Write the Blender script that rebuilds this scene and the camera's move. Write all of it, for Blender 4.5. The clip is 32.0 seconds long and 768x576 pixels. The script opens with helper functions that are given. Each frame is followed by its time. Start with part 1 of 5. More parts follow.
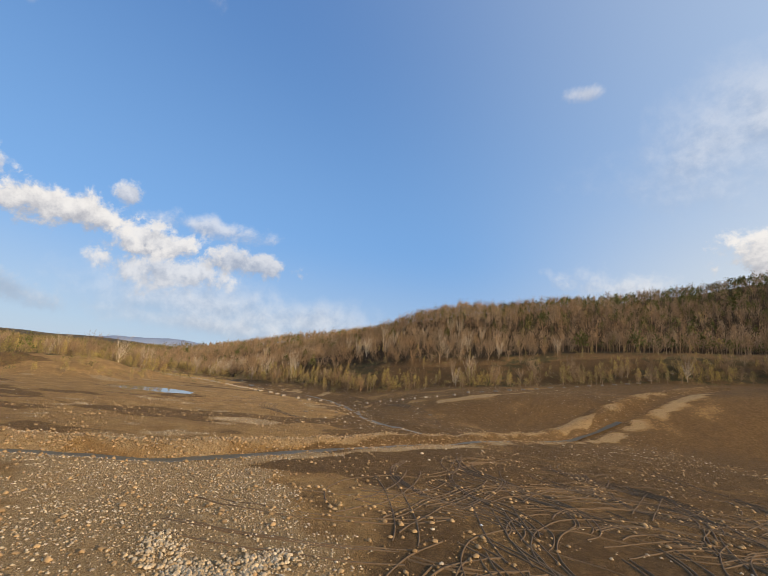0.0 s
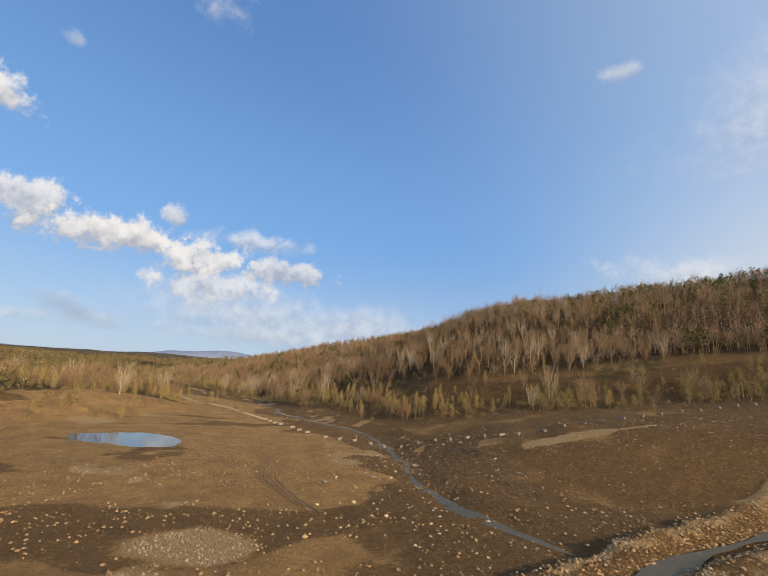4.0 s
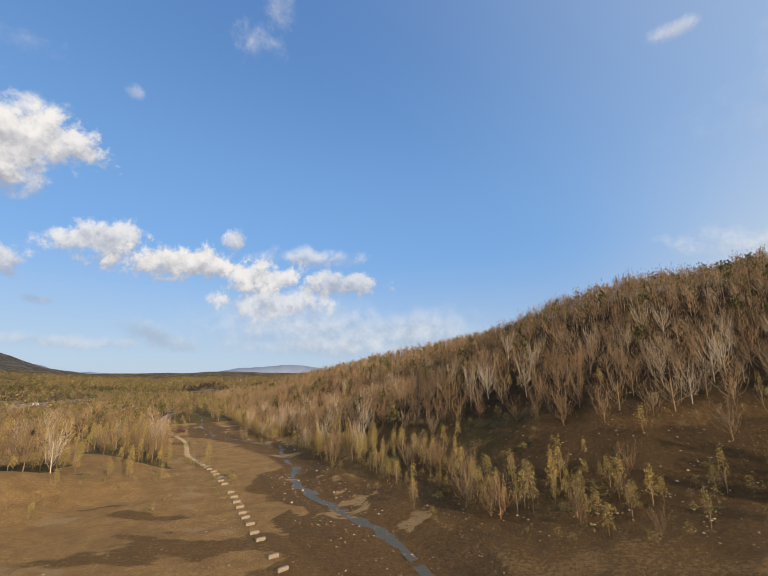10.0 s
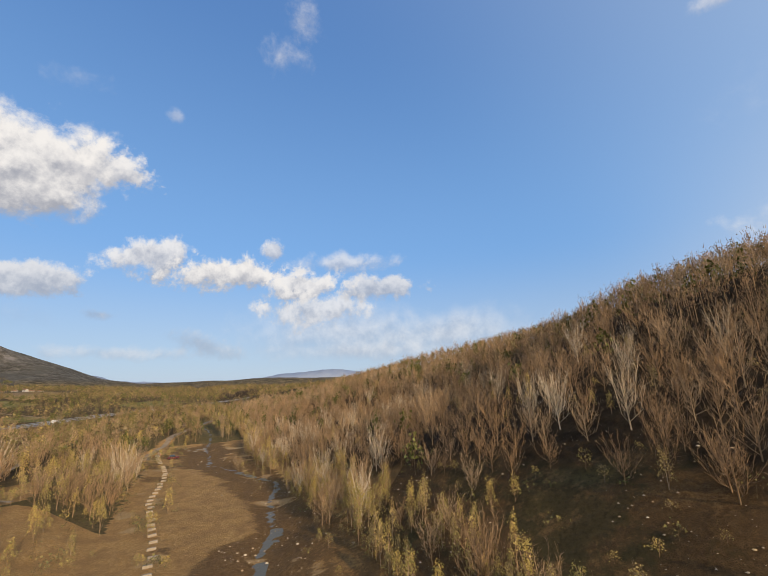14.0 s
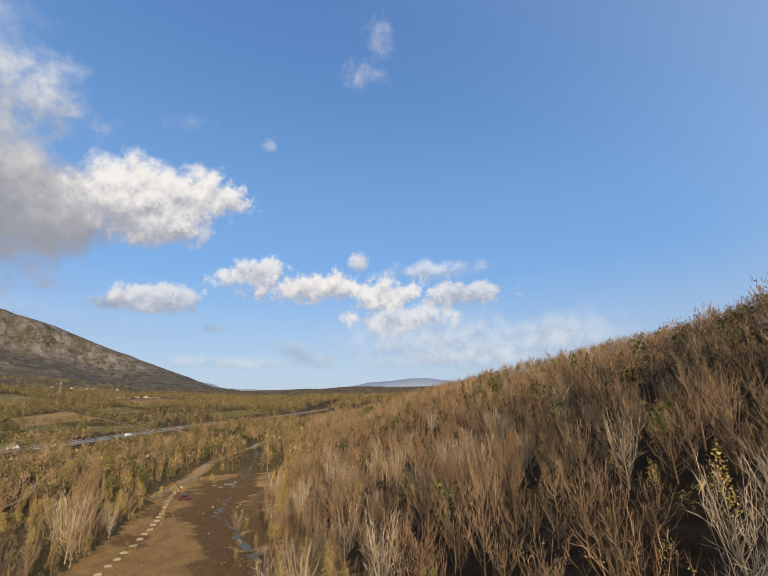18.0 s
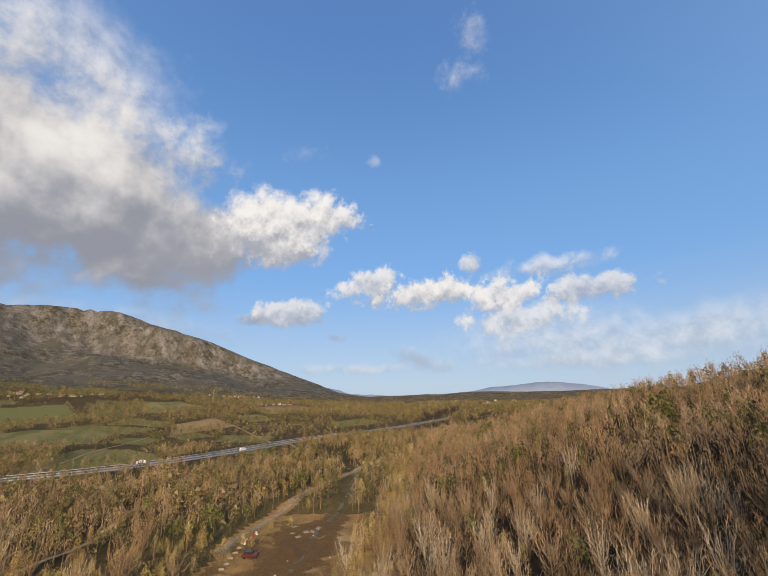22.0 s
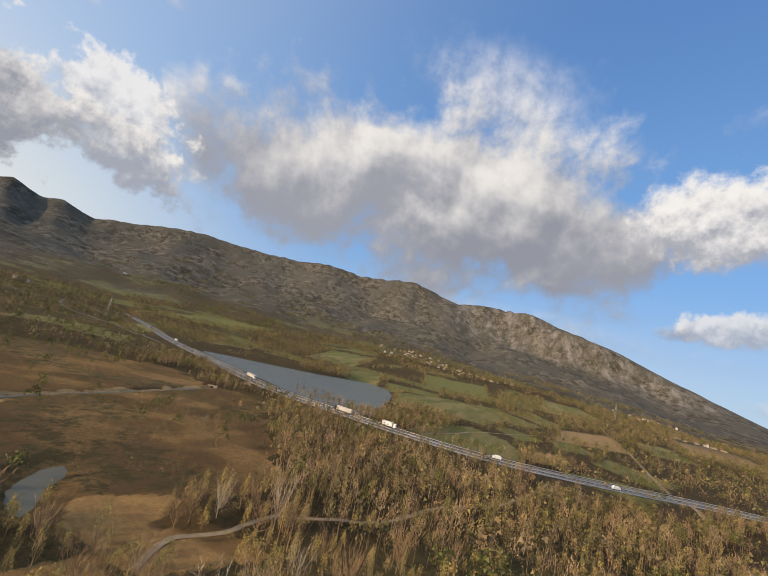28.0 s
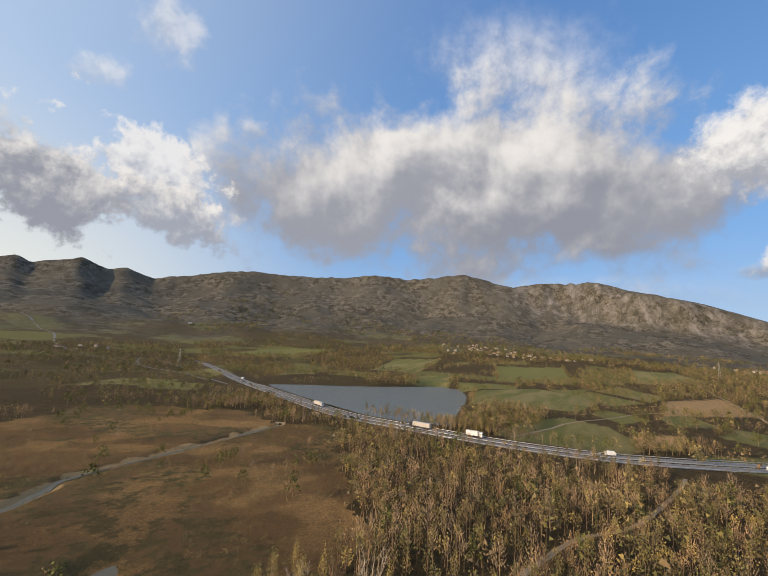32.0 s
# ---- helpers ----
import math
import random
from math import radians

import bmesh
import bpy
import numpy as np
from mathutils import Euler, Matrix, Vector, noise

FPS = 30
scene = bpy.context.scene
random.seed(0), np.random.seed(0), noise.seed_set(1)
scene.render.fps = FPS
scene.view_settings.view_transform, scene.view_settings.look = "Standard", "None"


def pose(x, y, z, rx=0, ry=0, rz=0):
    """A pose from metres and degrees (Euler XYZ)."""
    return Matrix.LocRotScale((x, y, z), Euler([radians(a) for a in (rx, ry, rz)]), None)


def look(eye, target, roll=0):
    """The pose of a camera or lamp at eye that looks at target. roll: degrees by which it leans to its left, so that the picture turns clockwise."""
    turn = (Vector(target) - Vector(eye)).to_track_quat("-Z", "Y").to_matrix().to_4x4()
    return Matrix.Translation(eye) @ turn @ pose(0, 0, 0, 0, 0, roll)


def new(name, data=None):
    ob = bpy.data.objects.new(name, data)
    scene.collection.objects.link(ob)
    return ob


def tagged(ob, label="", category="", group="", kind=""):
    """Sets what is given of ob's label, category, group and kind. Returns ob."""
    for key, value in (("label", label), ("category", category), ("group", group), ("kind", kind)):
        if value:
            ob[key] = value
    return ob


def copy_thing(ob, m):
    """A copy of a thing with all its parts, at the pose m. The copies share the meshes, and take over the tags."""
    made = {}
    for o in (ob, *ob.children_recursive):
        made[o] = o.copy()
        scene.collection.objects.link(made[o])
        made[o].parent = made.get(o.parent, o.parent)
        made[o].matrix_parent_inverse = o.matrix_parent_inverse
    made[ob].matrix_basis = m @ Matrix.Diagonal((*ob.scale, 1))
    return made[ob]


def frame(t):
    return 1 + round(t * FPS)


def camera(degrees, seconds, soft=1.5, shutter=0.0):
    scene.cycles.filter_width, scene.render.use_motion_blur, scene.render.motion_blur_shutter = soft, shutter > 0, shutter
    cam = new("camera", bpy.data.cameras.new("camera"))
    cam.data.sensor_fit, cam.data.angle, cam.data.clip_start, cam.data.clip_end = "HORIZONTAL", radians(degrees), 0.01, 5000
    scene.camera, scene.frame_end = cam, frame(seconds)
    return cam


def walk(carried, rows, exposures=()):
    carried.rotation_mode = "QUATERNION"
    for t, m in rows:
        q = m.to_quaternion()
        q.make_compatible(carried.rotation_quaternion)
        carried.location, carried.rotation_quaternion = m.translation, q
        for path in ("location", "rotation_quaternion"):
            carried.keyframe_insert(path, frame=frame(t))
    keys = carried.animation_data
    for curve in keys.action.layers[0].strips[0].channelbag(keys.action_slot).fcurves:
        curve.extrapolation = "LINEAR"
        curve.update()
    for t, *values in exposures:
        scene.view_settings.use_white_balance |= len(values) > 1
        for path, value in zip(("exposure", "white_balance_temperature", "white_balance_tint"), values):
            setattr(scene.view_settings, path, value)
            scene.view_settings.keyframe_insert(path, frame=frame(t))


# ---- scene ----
cam = camera(89.2, 32.0, soft=0.3)
PATH = [
    (0, (2.431, 5.527, 9.265), (2.218, 7.464, 9.714), 5.8),
    (0.5, (1.882, 9.59, 9.709), (1.645, 11.525, 10.158), 5.3),
    (1, (1.309, 13.675, 10.305), (1.047, 15.605, 10.757), 5.0),
    (1.5, (0.662, 17.8, 11.068), (0.378, 19.727, 11.523), 4.6),
    (2, (0.017, 21.93, 11.861), (-0.294, 23.853, 12.314), 4.3),
    (2.5, (-0.7, 26.088, 12.716), (-1.033, 28.007, 13.168), 4.0),
    (3, (-1.449, 30.237, 13.585), (-1.803, 32.153, 14.039), 3.6),
    (3.5, (-2.185, 34.369, 14.418), (-2.565, 36.28, 14.866), 3.6),
    (5.5, (-6.721, 51.866, 18.94), (-7.196, 53.756, 19.387), 2.0),
    (6, (-7.663, 56.607, 19.571), (-8.16, 58.493, 20.017), 1.7),
    (6.5, (-8.574, 61.511, 20.176), (-9.093, 63.389, 20.626), 1.4),
    (7, (-9.489, 66.436, 20.838), (-10.031, 68.307, 21.288), 1.1),
    (7.5, (-10.369, 71.297, 21.509), (-10.933, 73.162, 21.958), 0.8),
    (8, (-11.166, 75.992, 22.101), (-11.752, 77.85, 22.554), 0.6),
    (8.5, (-11.88, 80.511, 22.642), (-12.488, 82.362, 23.097), 0.4),
    (9, (-12.524, 84.963, 23.22), (-13.153, 86.806, 23.678), 0.1),
    (9.5, (-13.218, 89.386, 23.904), (-13.867, 91.221, 24.363), -0.1),
    (10, (-13.889, 93.86, 24.612), (-14.559, 95.688, 25.07), -0.4),
    (10.5, (-14.527, 98.493, 25.343), (-15.218, 100.314, 25.799), -0.8),
    (11, (-15.2, 103.072, 25.954), (-15.915, 104.882, 26.415), -0.9),
    (11.5, (-15.827, 107.674, 26.565), (-16.562, 109.476, 27.026), -1.2),
    (12, (-16.512, 112.304, 27.084), (-17.269, 114.096, 27.548), -1.5),
    (12.5, (-17.606, 117.06, 27.54), (-18.384, 118.842, 28.005), -1.8),
    (13, (-18.823, 121.774, 27.84), (-19.62, 123.547, 28.308), -1.9),
    (13.5, (-20.12, 126.401, 28.043), (-20.937, 128.164, 28.517), -1.7),
    (14, (-21.352, 131.269, 28.293), (-22.192, 133.022, 28.763), -2.0),
    (14.5, (-22.416, 136.558, 28.616), (-23.27, 138.298, 29.109), -2.1),
    (16.5, (-25.989, 159.857, 31.913), (-26.917, 161.557, 32.412), -1.9),
    (17, (-27.347, 165.612, 32.388), (-28.376, 167.249, 32.897), -2.0),
    (17.5, (-28.986, 171.172, 33.07), (-30.124, 172.734, 33.587), -1.9),
    (18, (-30.901, 176.35, 33.977), (-32.1, 177.863, 34.5), -1.3),
    (18.5, (-32.859, 180.988, 34.989), (-34.087, 182.477, 35.514), -1.0),
    (19, (-34.768, 185.411, 36.004), (-36.029, 186.871, 36.533), -1.0),
    (19.5, (-37.027, 189.683, 36.971), (-38.323, 191.111, 37.502), -1.1),
    (20, (-39.665, 194.006, 37.914), (-40.996, 195.399, 38.45), -1.3),
    (20.5, (-42.618, 198.349, 38.834), (-44.011, 199.678, 39.376), -1.7),
    (21, (-45.777, 202.587, 39.735), (-47.236, 203.842, 40.282), -1.5),
    (21.5, (-48.962, 206.564, 40.602), (-50.49, 207.731, 41.153), -1.3),
    (22, (-52.045, 210.156, 41.393), (-53.627, 211.246, 41.95), -1.4),
    (22.5, (-54.967, 213.556, 42.094), (-56.594, 214.573, 42.659), -1.3),
    (23, (-57.923, 216.793, 42.729), (-59.587, 217.746, 43.299), -0.9),
    (23.5, (-61.049, 220.007, 43.307), (-62.745, 220.9, 43.879), -0.1),
    (24, (-64.471, 223.193, 43.866), (-66.209, 224.001, 44.439), 1.3),
    (24.5, (-68.192, 226.12, 44.347), (-69.979, 226.816, 44.917), 3.6),
    (25, (-72.134, 228.694, 44.718), (-73.97, 229.253, 45.283), 5.3),
    (25.5, (-76.205, 231.042, 45.107), (-78.092, 231.4, 45.663), 6.8),
    (26, (-80.023, 233.482, 45.432), (-81.95, 233.599, 45.957), 9.0),
    (26.5, (-83.367, 236.105, 45.706), (-85.303, 235.98, 46.192), 10.6),
    (28.5, (-94.917, 245.449, 47.41), (-96.684, 244.58, 47.759), 13.9),
    (29, (-97.723, 245.924, 47.94), (-99.462, 244.998, 48.282), 13.5),
    (29.5, (-100.261, 244.947, 48.563), (-101.985, 243.994, 48.904), 13.1),
    (30, (-102.619, 243.18, 49.16), (-104.334, 242.208, 49.499), 12.5),
    (30.5, (-104.806, 240.92, 49.617), (-106.524, 239.956, 49.965), 9.7),
    (31, (-107.311, 238.304, 49.989), (-109.033, 237.352, 50.343), 6.4),
    (31.5, (-110.197, 235.487, 50.282), (-111.918, 234.534, 50.638), 4.0),
    (32, (-113.288, 232.606, 50.475), (-114.996, 231.628, 50.829), 3.3),
]

walk(cam, [(r[0], look(*r[1:])) for r in PATH], exposures=[(0.0, 0.0), (32.0, 0.0)])

# ---- world and sun ----
SUN_AZ, SUN_EL = radians(240), radians(17.5)   # azimuth counted from +y towards -x
sun_way = Vector((-math.sin(SUN_AZ) * math.cos(SUN_EL), math.cos(SUN_AZ) * math.cos(SUN_EL), math.sin(SUN_EL)))
world = bpy.data.worlds.new("sky")
scene.world = world
world.use_nodes = True
wt = world.node_tree
wt.nodes.clear()


def wmath(op, a, b=None, c=None, clamp=False):
    n = wt.nodes.new("ShaderNodeMath")
    n.operation, n.use_clamp = op, clamp
    for i_, s_ in enumerate((a, b, c)):
        if s_ is None:
            continue
        if isinstance(s_, (int, float)):
            n.inputs[i_].default_value = s_
        else:
            wt.links.new(s_, n.inputs[i_])
    return n.outputs[0]


def wvec(op, a, b=None):
    n = wt.nodes.new("ShaderNodeVectorMath")
    n.operation = op
    for i_, s_ in enumerate((a, b)):
        if s_ is None:
            continue
        if isinstance(s_, (tuple, Vector)):
            n.inputs[i_].default_value = s_
        else:
            wt.links.new(s_, n.inputs[i_])
    return n


def wmix(fac, a, b):
    n = wt.nodes.new("ShaderNodeMix")
    n.data_type = "RGBA"
    for s_, i_ in ((fac, 0), (a, 6), (b, 7)):
        if isinstance(s_, (int, float)):
            n.inputs[i_].default_value = s_
        elif isinstance(s_, tuple):
            n.inputs[i_].default_value = (*s_, 1)
        else:
            wt.links.new(s_, n.inputs[i_])
    return n.outputs[2]


def wramp(v, lo, hi):
    n = wt.nodes.new("ShaderNodeMapRange")
    n.interpolation_type = "SMOOTHSTEP"
    n.inputs[1].default_value, n.inputs[2].default_value = lo, hi
    wt.links.new(v, n.inputs[0])
    return n.outputs[0]


def wnoise(vec, scale, detail=6.0, rough=0.55, dist=0.0):
    n = wt.nodes.new("ShaderNodeTexNoise")
    n.inputs["Scale"].default_value, n.inputs["Detail"].default_value = scale, detail
    n.inputs["Roughness"].default_value, n.inputs["Distortion"].default_value = rough, dist
    wt.links.new(vec, n.inputs["Vector"])
    return n.outputs[0]


sky = wt.nodes.new("ShaderNodeTexSky")
sky.sky_type, sky.sun_disc = "NISHITA", False
sky.sun_elevation, sky.sun_rotation = SUN_EL, -SUN_AZ
sky.altitude, sky.air_density, sky.dust_density, sky.ozone_density = 200, 1.0, 0.3, 2.5
way = wt.nodes.new("ShaderNodeTexCoord").outputs["Generated"]
sky_col = wvec("SCALE", sky.outputs[0])
sky_col.inputs[3].default_value = 0.15
sky_col = sky_col.outputs[0]
lift_ = wt.nodes.new("ShaderNodeSeparateXYZ")
wt.links.new(way, lift_.inputs[0])
depth = wmix(wramp(lift_.outputs[2], 0.02, 0.34), (0.36, 0.50, 0.72), (0.20, 0.42, 0.80))
depth = wmix(wramp(lift_.outputs[2], 0.25, 0.95), depth, (0.085, 0.215, 0.54))
glow_ = wramp(wvec("DOT_PRODUCT", way, tuple(sun_way)).outputs[1], -0.45, 0.95)
depth = wmix(wmath("MULTIPLY", glow_, 0.9), depth, (0.74, 0.86, 1.0))
low_ = wmath("MULTIPLY", wramp(wvec("DOT_PRODUCT", way, tuple(Vector((sun_way.x, sun_way.y, 0)).normalized())).outputs[1], -0.45, 0.35), wramp(lift_.outputs[2], 0.55, 0.06))
depth = wmix(wmath("MULTIPLY", low_, 0.9), depth, (1.0, 0.93, 0.76))
sky_col = wmix(0.78, sky_col, depth)
n_big = wnoise(way, 7.0, 10.0, 0.62, 0.25)
n_fine = wnoise(way, 24.0, 8.0, 0.62, 0.15)
n_mix = wmath("ADD", wmath("MULTIPLY", n_big, 0.62), wmath("MULTIPLY", n_fine, 0.38))
off_ = wvec("ADD", way, (0.012, -0.010, 0.016)).outputs[0]
n_off = wmath("ADD", wmath("MULTIPLY", wnoise(off_, 7.0, 6.0, 0.62, 0.25), 0.62), wmath("MULTIPLY", wnoise(off_, 24.0, 4.0, 0.62, 0.15), 0.38))
n_soft = wnoise(way, 4.5, 4.0, 0.5, 0.2)
n_soft2 = wnoise(wvec("ADD", way, (0.03, -0.03, 0.05)).outputs[0], 4.5, 4.0, 0.5, 0.2)
soft_relief = wmath("ADD", wmath("MULTIPLY", wmath("SUBTRACT", n_soft, n_soft2), 3.0), wmath("MULTIPLY", wmath("SUBTRACT", n_mix, n_off), 1.3))
n_body = wmath("ADD", wmath("MULTIPLY", n_soft, 0.55), wmath("MULTIPLY", n_mix, 0.45))
relief_ = wmath("MULTIPLY", wmath("SUBTRACT", n_mix, n_off), 4.8)
# azimuth, elevation, half width, half height (degrees), lean, density, darkness of the base
CLOUDS = [
    (42.2, 18.8, 2.0, 1.7, 0, 0.75, 0.2),
    (57.5, 17.0, 5.2, 2.7, 12, 0.85, 0.4),
    (48.2, 15.4, 6.8, 2.9, 4, 0.97, 0.45),
    (37.6, 13.6, 6.0, 2.9, 6, 0.92, 0.35),
    (35, 10.6, 8.5, 3.2, 0, 0.74, 0.55),
    (26, 13.6, 8.0, 2.1, 2, 0.74, 0.6),
    (32, 17.4, 9.5, 1.7, 2, 0.6, 0.4),
    (42, 43.5, 5, 3.4, 25, 0.42, 0.1),
    (38.6, 47.5, 2.8, 4.0, 0, 0.38, 0.1),
    (56.5, 34.1, 1.3, 1.0, 0, 0.35, 0.0),
    (68, 35, 3.5, 1.6, 15, 0.2, 0.0),
    (98, 38.5, 15, 7, -22, 0.68, 0.15),
    (110, 25, 30, 14.5, -3, 1.0, 0.75),
    (95, 21, 23, 11.5, 0, 1.0, 0.9),
    (96, 9.5, 26, 3.2, 0, 0.5, 0.95),
    (82, 21, 10, 8.0, 0, 1.0, 0.8),
    (71, 24.2, 10.5, 6.0, -3, 0.985, 0.5),
    (62.5, 25.8, 6.0, 2.5, -4, 0.93, 0.25),
    (127, 22.5, 12, 9.5, 0, 1.0, 0.75),
    (32, 7.5, 18, 5.5, 0, 0.6, 0.45),
    (17, 6.5, 15, 4.5, 6, 0.6, 0.45),
    (50, 5.4, 7, 1.8, -18, 0.5, 0.8),
    (60, 4.5, 10, 1.2, 0, 0.5, 0.6),
    (69.5, 12.3, 6.0, 2.0, 4, 0.8, 0.6),
    (75, 11.4, 3.0, 1.2, 0, 0.7, 1.0),
    (62, 9, 3, 0.9, 0, 0.55, 0.9),
    (-22.2, 38.1, 2.2, 1.0, -8, 0.5, 0.0),
    (-42, 15.5, 7, 4.0, -15, 0.95, 0.4),
    (-27, 13.5, 9, 3.0, -12, 0.5, 0.2),
    (-47, 33, 1.8, 4.0, 0, 0.6, 0.1),
    (153.5, 22, 8, 4.6, -10, 0.82, 0.3),
    (163, 17.3, 11, 6.0, -22, 0.95, 0.9),
    (150, 16.5, 9, 3.8, -10, 0.85, 0.7),
    (143, 17, 5, 2.0, -8, 0.6, 0.5),
    (154, 37, 4, 4.5, 0, 0.5, 0.0),
    (160, 31, 3, 2, 0, 0.5, 0.0),
    (141, 30, 2.5, 1.2, 0, 0.4, 0.0),
    (200, 24, 22, 12, 0, 0.7, 0.1),
    (250, 25, 40, 14, 0, 0.6, 0.4),
    (310, 30, 25, 10, 0, 0.5, 0.4),
    (30, 4.5, 17, 1.6, 0, 0.5, 0.3),
    (158, 7, 10, 1.4, 6, 0.6, 0.55),
]
col = sky_col
for az, el, hw, hh, lean, dense, dark in CLOUDS:
    a_, e_ = radians(az), radians(el)
    c_ = Vector((-math.sin(a_) * math.cos(e_), math.cos(a_) * math.cos(e_), math.sin(e_)))
    r_ = Vector((math.cos(a_), math.sin(a_), 0))
    u_ = r_.cross(c_)
    r2 = r_ * math.cos(radians(lean)) + u_ * math.sin(radians(lean))
    u2 = u_ * math.cos(radians(lean)) - r_ * math.sin(radians(lean))
    x_ = wmath("MULTIPLY", wvec("DOT_PRODUCT", way, r2).outputs[1], 1 / math.tan(radians(hw)))
    y_ = wmath("MULTIPLY", wvec("DOT_PRODUCT", way, u2).outputs[1], 1 / math.tan(radians(hh)))
    front = wmath("GREATER_THAN", wvec("DOT_PRODUCT", way, c_).outputs[1], 0.2)
    dist = wmath("SQRT", wmath("ADD", wmath("MULTIPLY", x_, x_), wmath("MULTIPLY", y_, y_)))
    body = wmath("SUBTRACT", wmath("ADD", 1.0, wmath("MULTIPLY", wmath("SUBTRACT", n_body if dense > 0.99 else n_mix, 0.5), (1.5 if hw > 12 and dense < 0.72 else 4.6) if dense < 0.98 else 2.6)), dist)
    mask = wmath("MULTIPLY", wmath("MULTIPLY", wramp(body, 0.0, 0.5 if dense > 0.7 else 1.1), dense), front)
    lift = wmath("ADD", wmath("MULTIPLY", y_, 0.85 if dark > 0.6 else 0.72), soft_relief if dense > 0.99 else relief_)
    lit = wramp(lift, -0.45 if dark > 0.6 else -0.85, 1.25 if dark > 0.6 else 0.65)
    shade = (0.27 + 0.25 * (1 - dark), 0.28 + 0.25 * (1 - dark), 0.33 + 0.25 * (1 - dark))
    col = wmix(mask, col, wmix(lit, shade, (0.92, 0.88, 0.84) if dark < 0.6 else (0.86, 0.82, 0.78)))
# pale haze low over the horizon
elev = wt.nodes.new("ShaderNodeSeparateXYZ")
wt.links.new(way, elev.inputs[0])
haze = wmath("MULTIPLY", wmath("MULTIPLY", wramp(elev.outputs[2], 0.30, -0.02), 0.40), wmath("SUBTRACT", 1.0, low_))
col = wmix(haze, col, (0.46, 0.56, 0.72))
back = wt.nodes.new("ShaderNodeBackground")
back.inputs[1].default_value = 1.0
wt.links.new(col, back.inputs[0])
wout = wt.nodes.new("ShaderNodeOutputWorld")
wt.links.new(back.outputs[0], wout.inputs[0])

sun = new("sun", bpy.data.lights.new("sun", "SUN"))
sun.data.energy, sun.data.angle, sun.data.color = 4.6, radians(0.6), (1.0, 0.76, 0.50)
sun.matrix_world = look((0, 0, 400), Vector((0, 0, 400)) - sun_way)

# ---- materials ----
def material(name, rough=0.9, spec=0.3, metal=0.0):
    m = bpy.data.materials.new(name)
    m.use_nodes = True
    b = m.node_tree.nodes["Principled BSDF"]
    b.inputs["Roughness"].default_value, b.inputs["Specular IOR Level"].default_value = rough, spec
    b.inputs["Metallic"].default_value = metal
    return m, m.node_tree, b


def nd(tree, kind, ins=None, **props):
    n = tree.nodes.new(kind)
    for k_, v_ in (ins or {}).items():
        if isinstance(v_, bpy.types.NodeSocket):
            tree.links.new(v_, n.inputs[k_])
        else:
            n.inputs[k_].default_value = v_
    if "op" in props:
        n.operation = props["op"]
    if "data" in props:
        n.data_type = props["data"]
    return n


def tex(tree, scale, detail=5.0, rough=0.6, kind="Object", stretch=None):
    co = tree.nodes.new("ShaderNodeTexCoord").outputs[kind]
    if stretch:
        mp = nd(tree, "ShaderNodeMapping", {"Vector": co, "Scale": stretch})
        co = mp.outputs[0]
    return nd(tree, "ShaderNodeTexNoise", {"Vector": co, "Scale": scale, "Detail": detail, "Roughness": rough}).outputs[0]


def span(tree, v, lo, hi, a=0.0, b=1.0):
    return nd(tree, "ShaderNodeMapRange", {0: v, 1: lo, 2: hi, 3: a, 4: b}).outputs[0]


def blend(tree, fac, a, b):
    n = tree.nodes.new("ShaderNodeMix")
    n.data_type = "RGBA"
    for s_, i_ in ((fac, 0), (a, 6), (b, 7)):
        if isinstance(s_, bpy.types.NodeSocket):
            tree.links.new(s_, n.inputs[i_])
        elif isinstance(s_, tuple):
            n.inputs[i_].default_value = (*s_, 1)
        else:
            n.inputs[i_].default_value = s_
    return n.outputs[2]


def bump(tree, bsdf, height, strength, distance):
    n = nd(tree, "ShaderNodeBump", {"Height": height, "Strength": strength, "Distance": distance})
    tree.links.new(n.outputs[0], bsdf.inputs["Normal"])


def plain(name, rgb, rgb2=None, rough=0.85, scale=2.0, spec=0.25, metal=0.0, relief=0.0):
    """A material of two mixed tones with fine relief."""
    m, t_, b = material(name, rough, spec, metal)
    f_ = span(t_, tex(t_, scale), 0.35, 0.65)
    t_.links.new(blend(t_, f_, rgb, rgb2 or tuple(c * 0.75 for c in rgb)), b.inputs["Base Color"])
    if relief:
        bump(t_, b, tex(t_, scale * 6), 0.5, relief)
    return m


def island(name, rgbs, rough=0.9):
    """Foliage, bark or stones: tone by plant, with a little change from piece to piece."""
    m, t_, b = material(name, rough, 0.15)
    at = t_.nodes.new("ShaderNodeAttribute")
    at.attribute_name = "tone"
    rnd = t_.nodes.new("ShaderNodeNewGeometry").outputs["Random Per Island"]
    own = nd(t_, "ShaderNodeObjectInfo").outputs["Random"]
    tone = nd(t_, "ShaderNodeMath", {0: nd(t_, "ShaderNodeMath", {0: at.outputs["Fac"], 1: own}, op="ADD").outputs[0]}, op="FRACT").outputs[0]
    c_ = blend(t_, span(t_, tone, 0.0, 0.34), rgbs[0], rgbs[1])
    if len(rgbs) > 2:
        c_ = blend(t_, span(t_, tone, 0.34, 0.67), c_, rgbs[2])
        c_ = blend(t_, span(t_, tone, 0.67, 1.0), c_, rgbs[3])
    hsv = nd(t_, "ShaderNodeHueSaturation", {"Color": c_, "Value": span(t_, rnd, 0.0, 1.0, 0.65, 1.35)})
    t_.links.new(hsv.outputs[0], b.inputs["Base Color"])
    return m


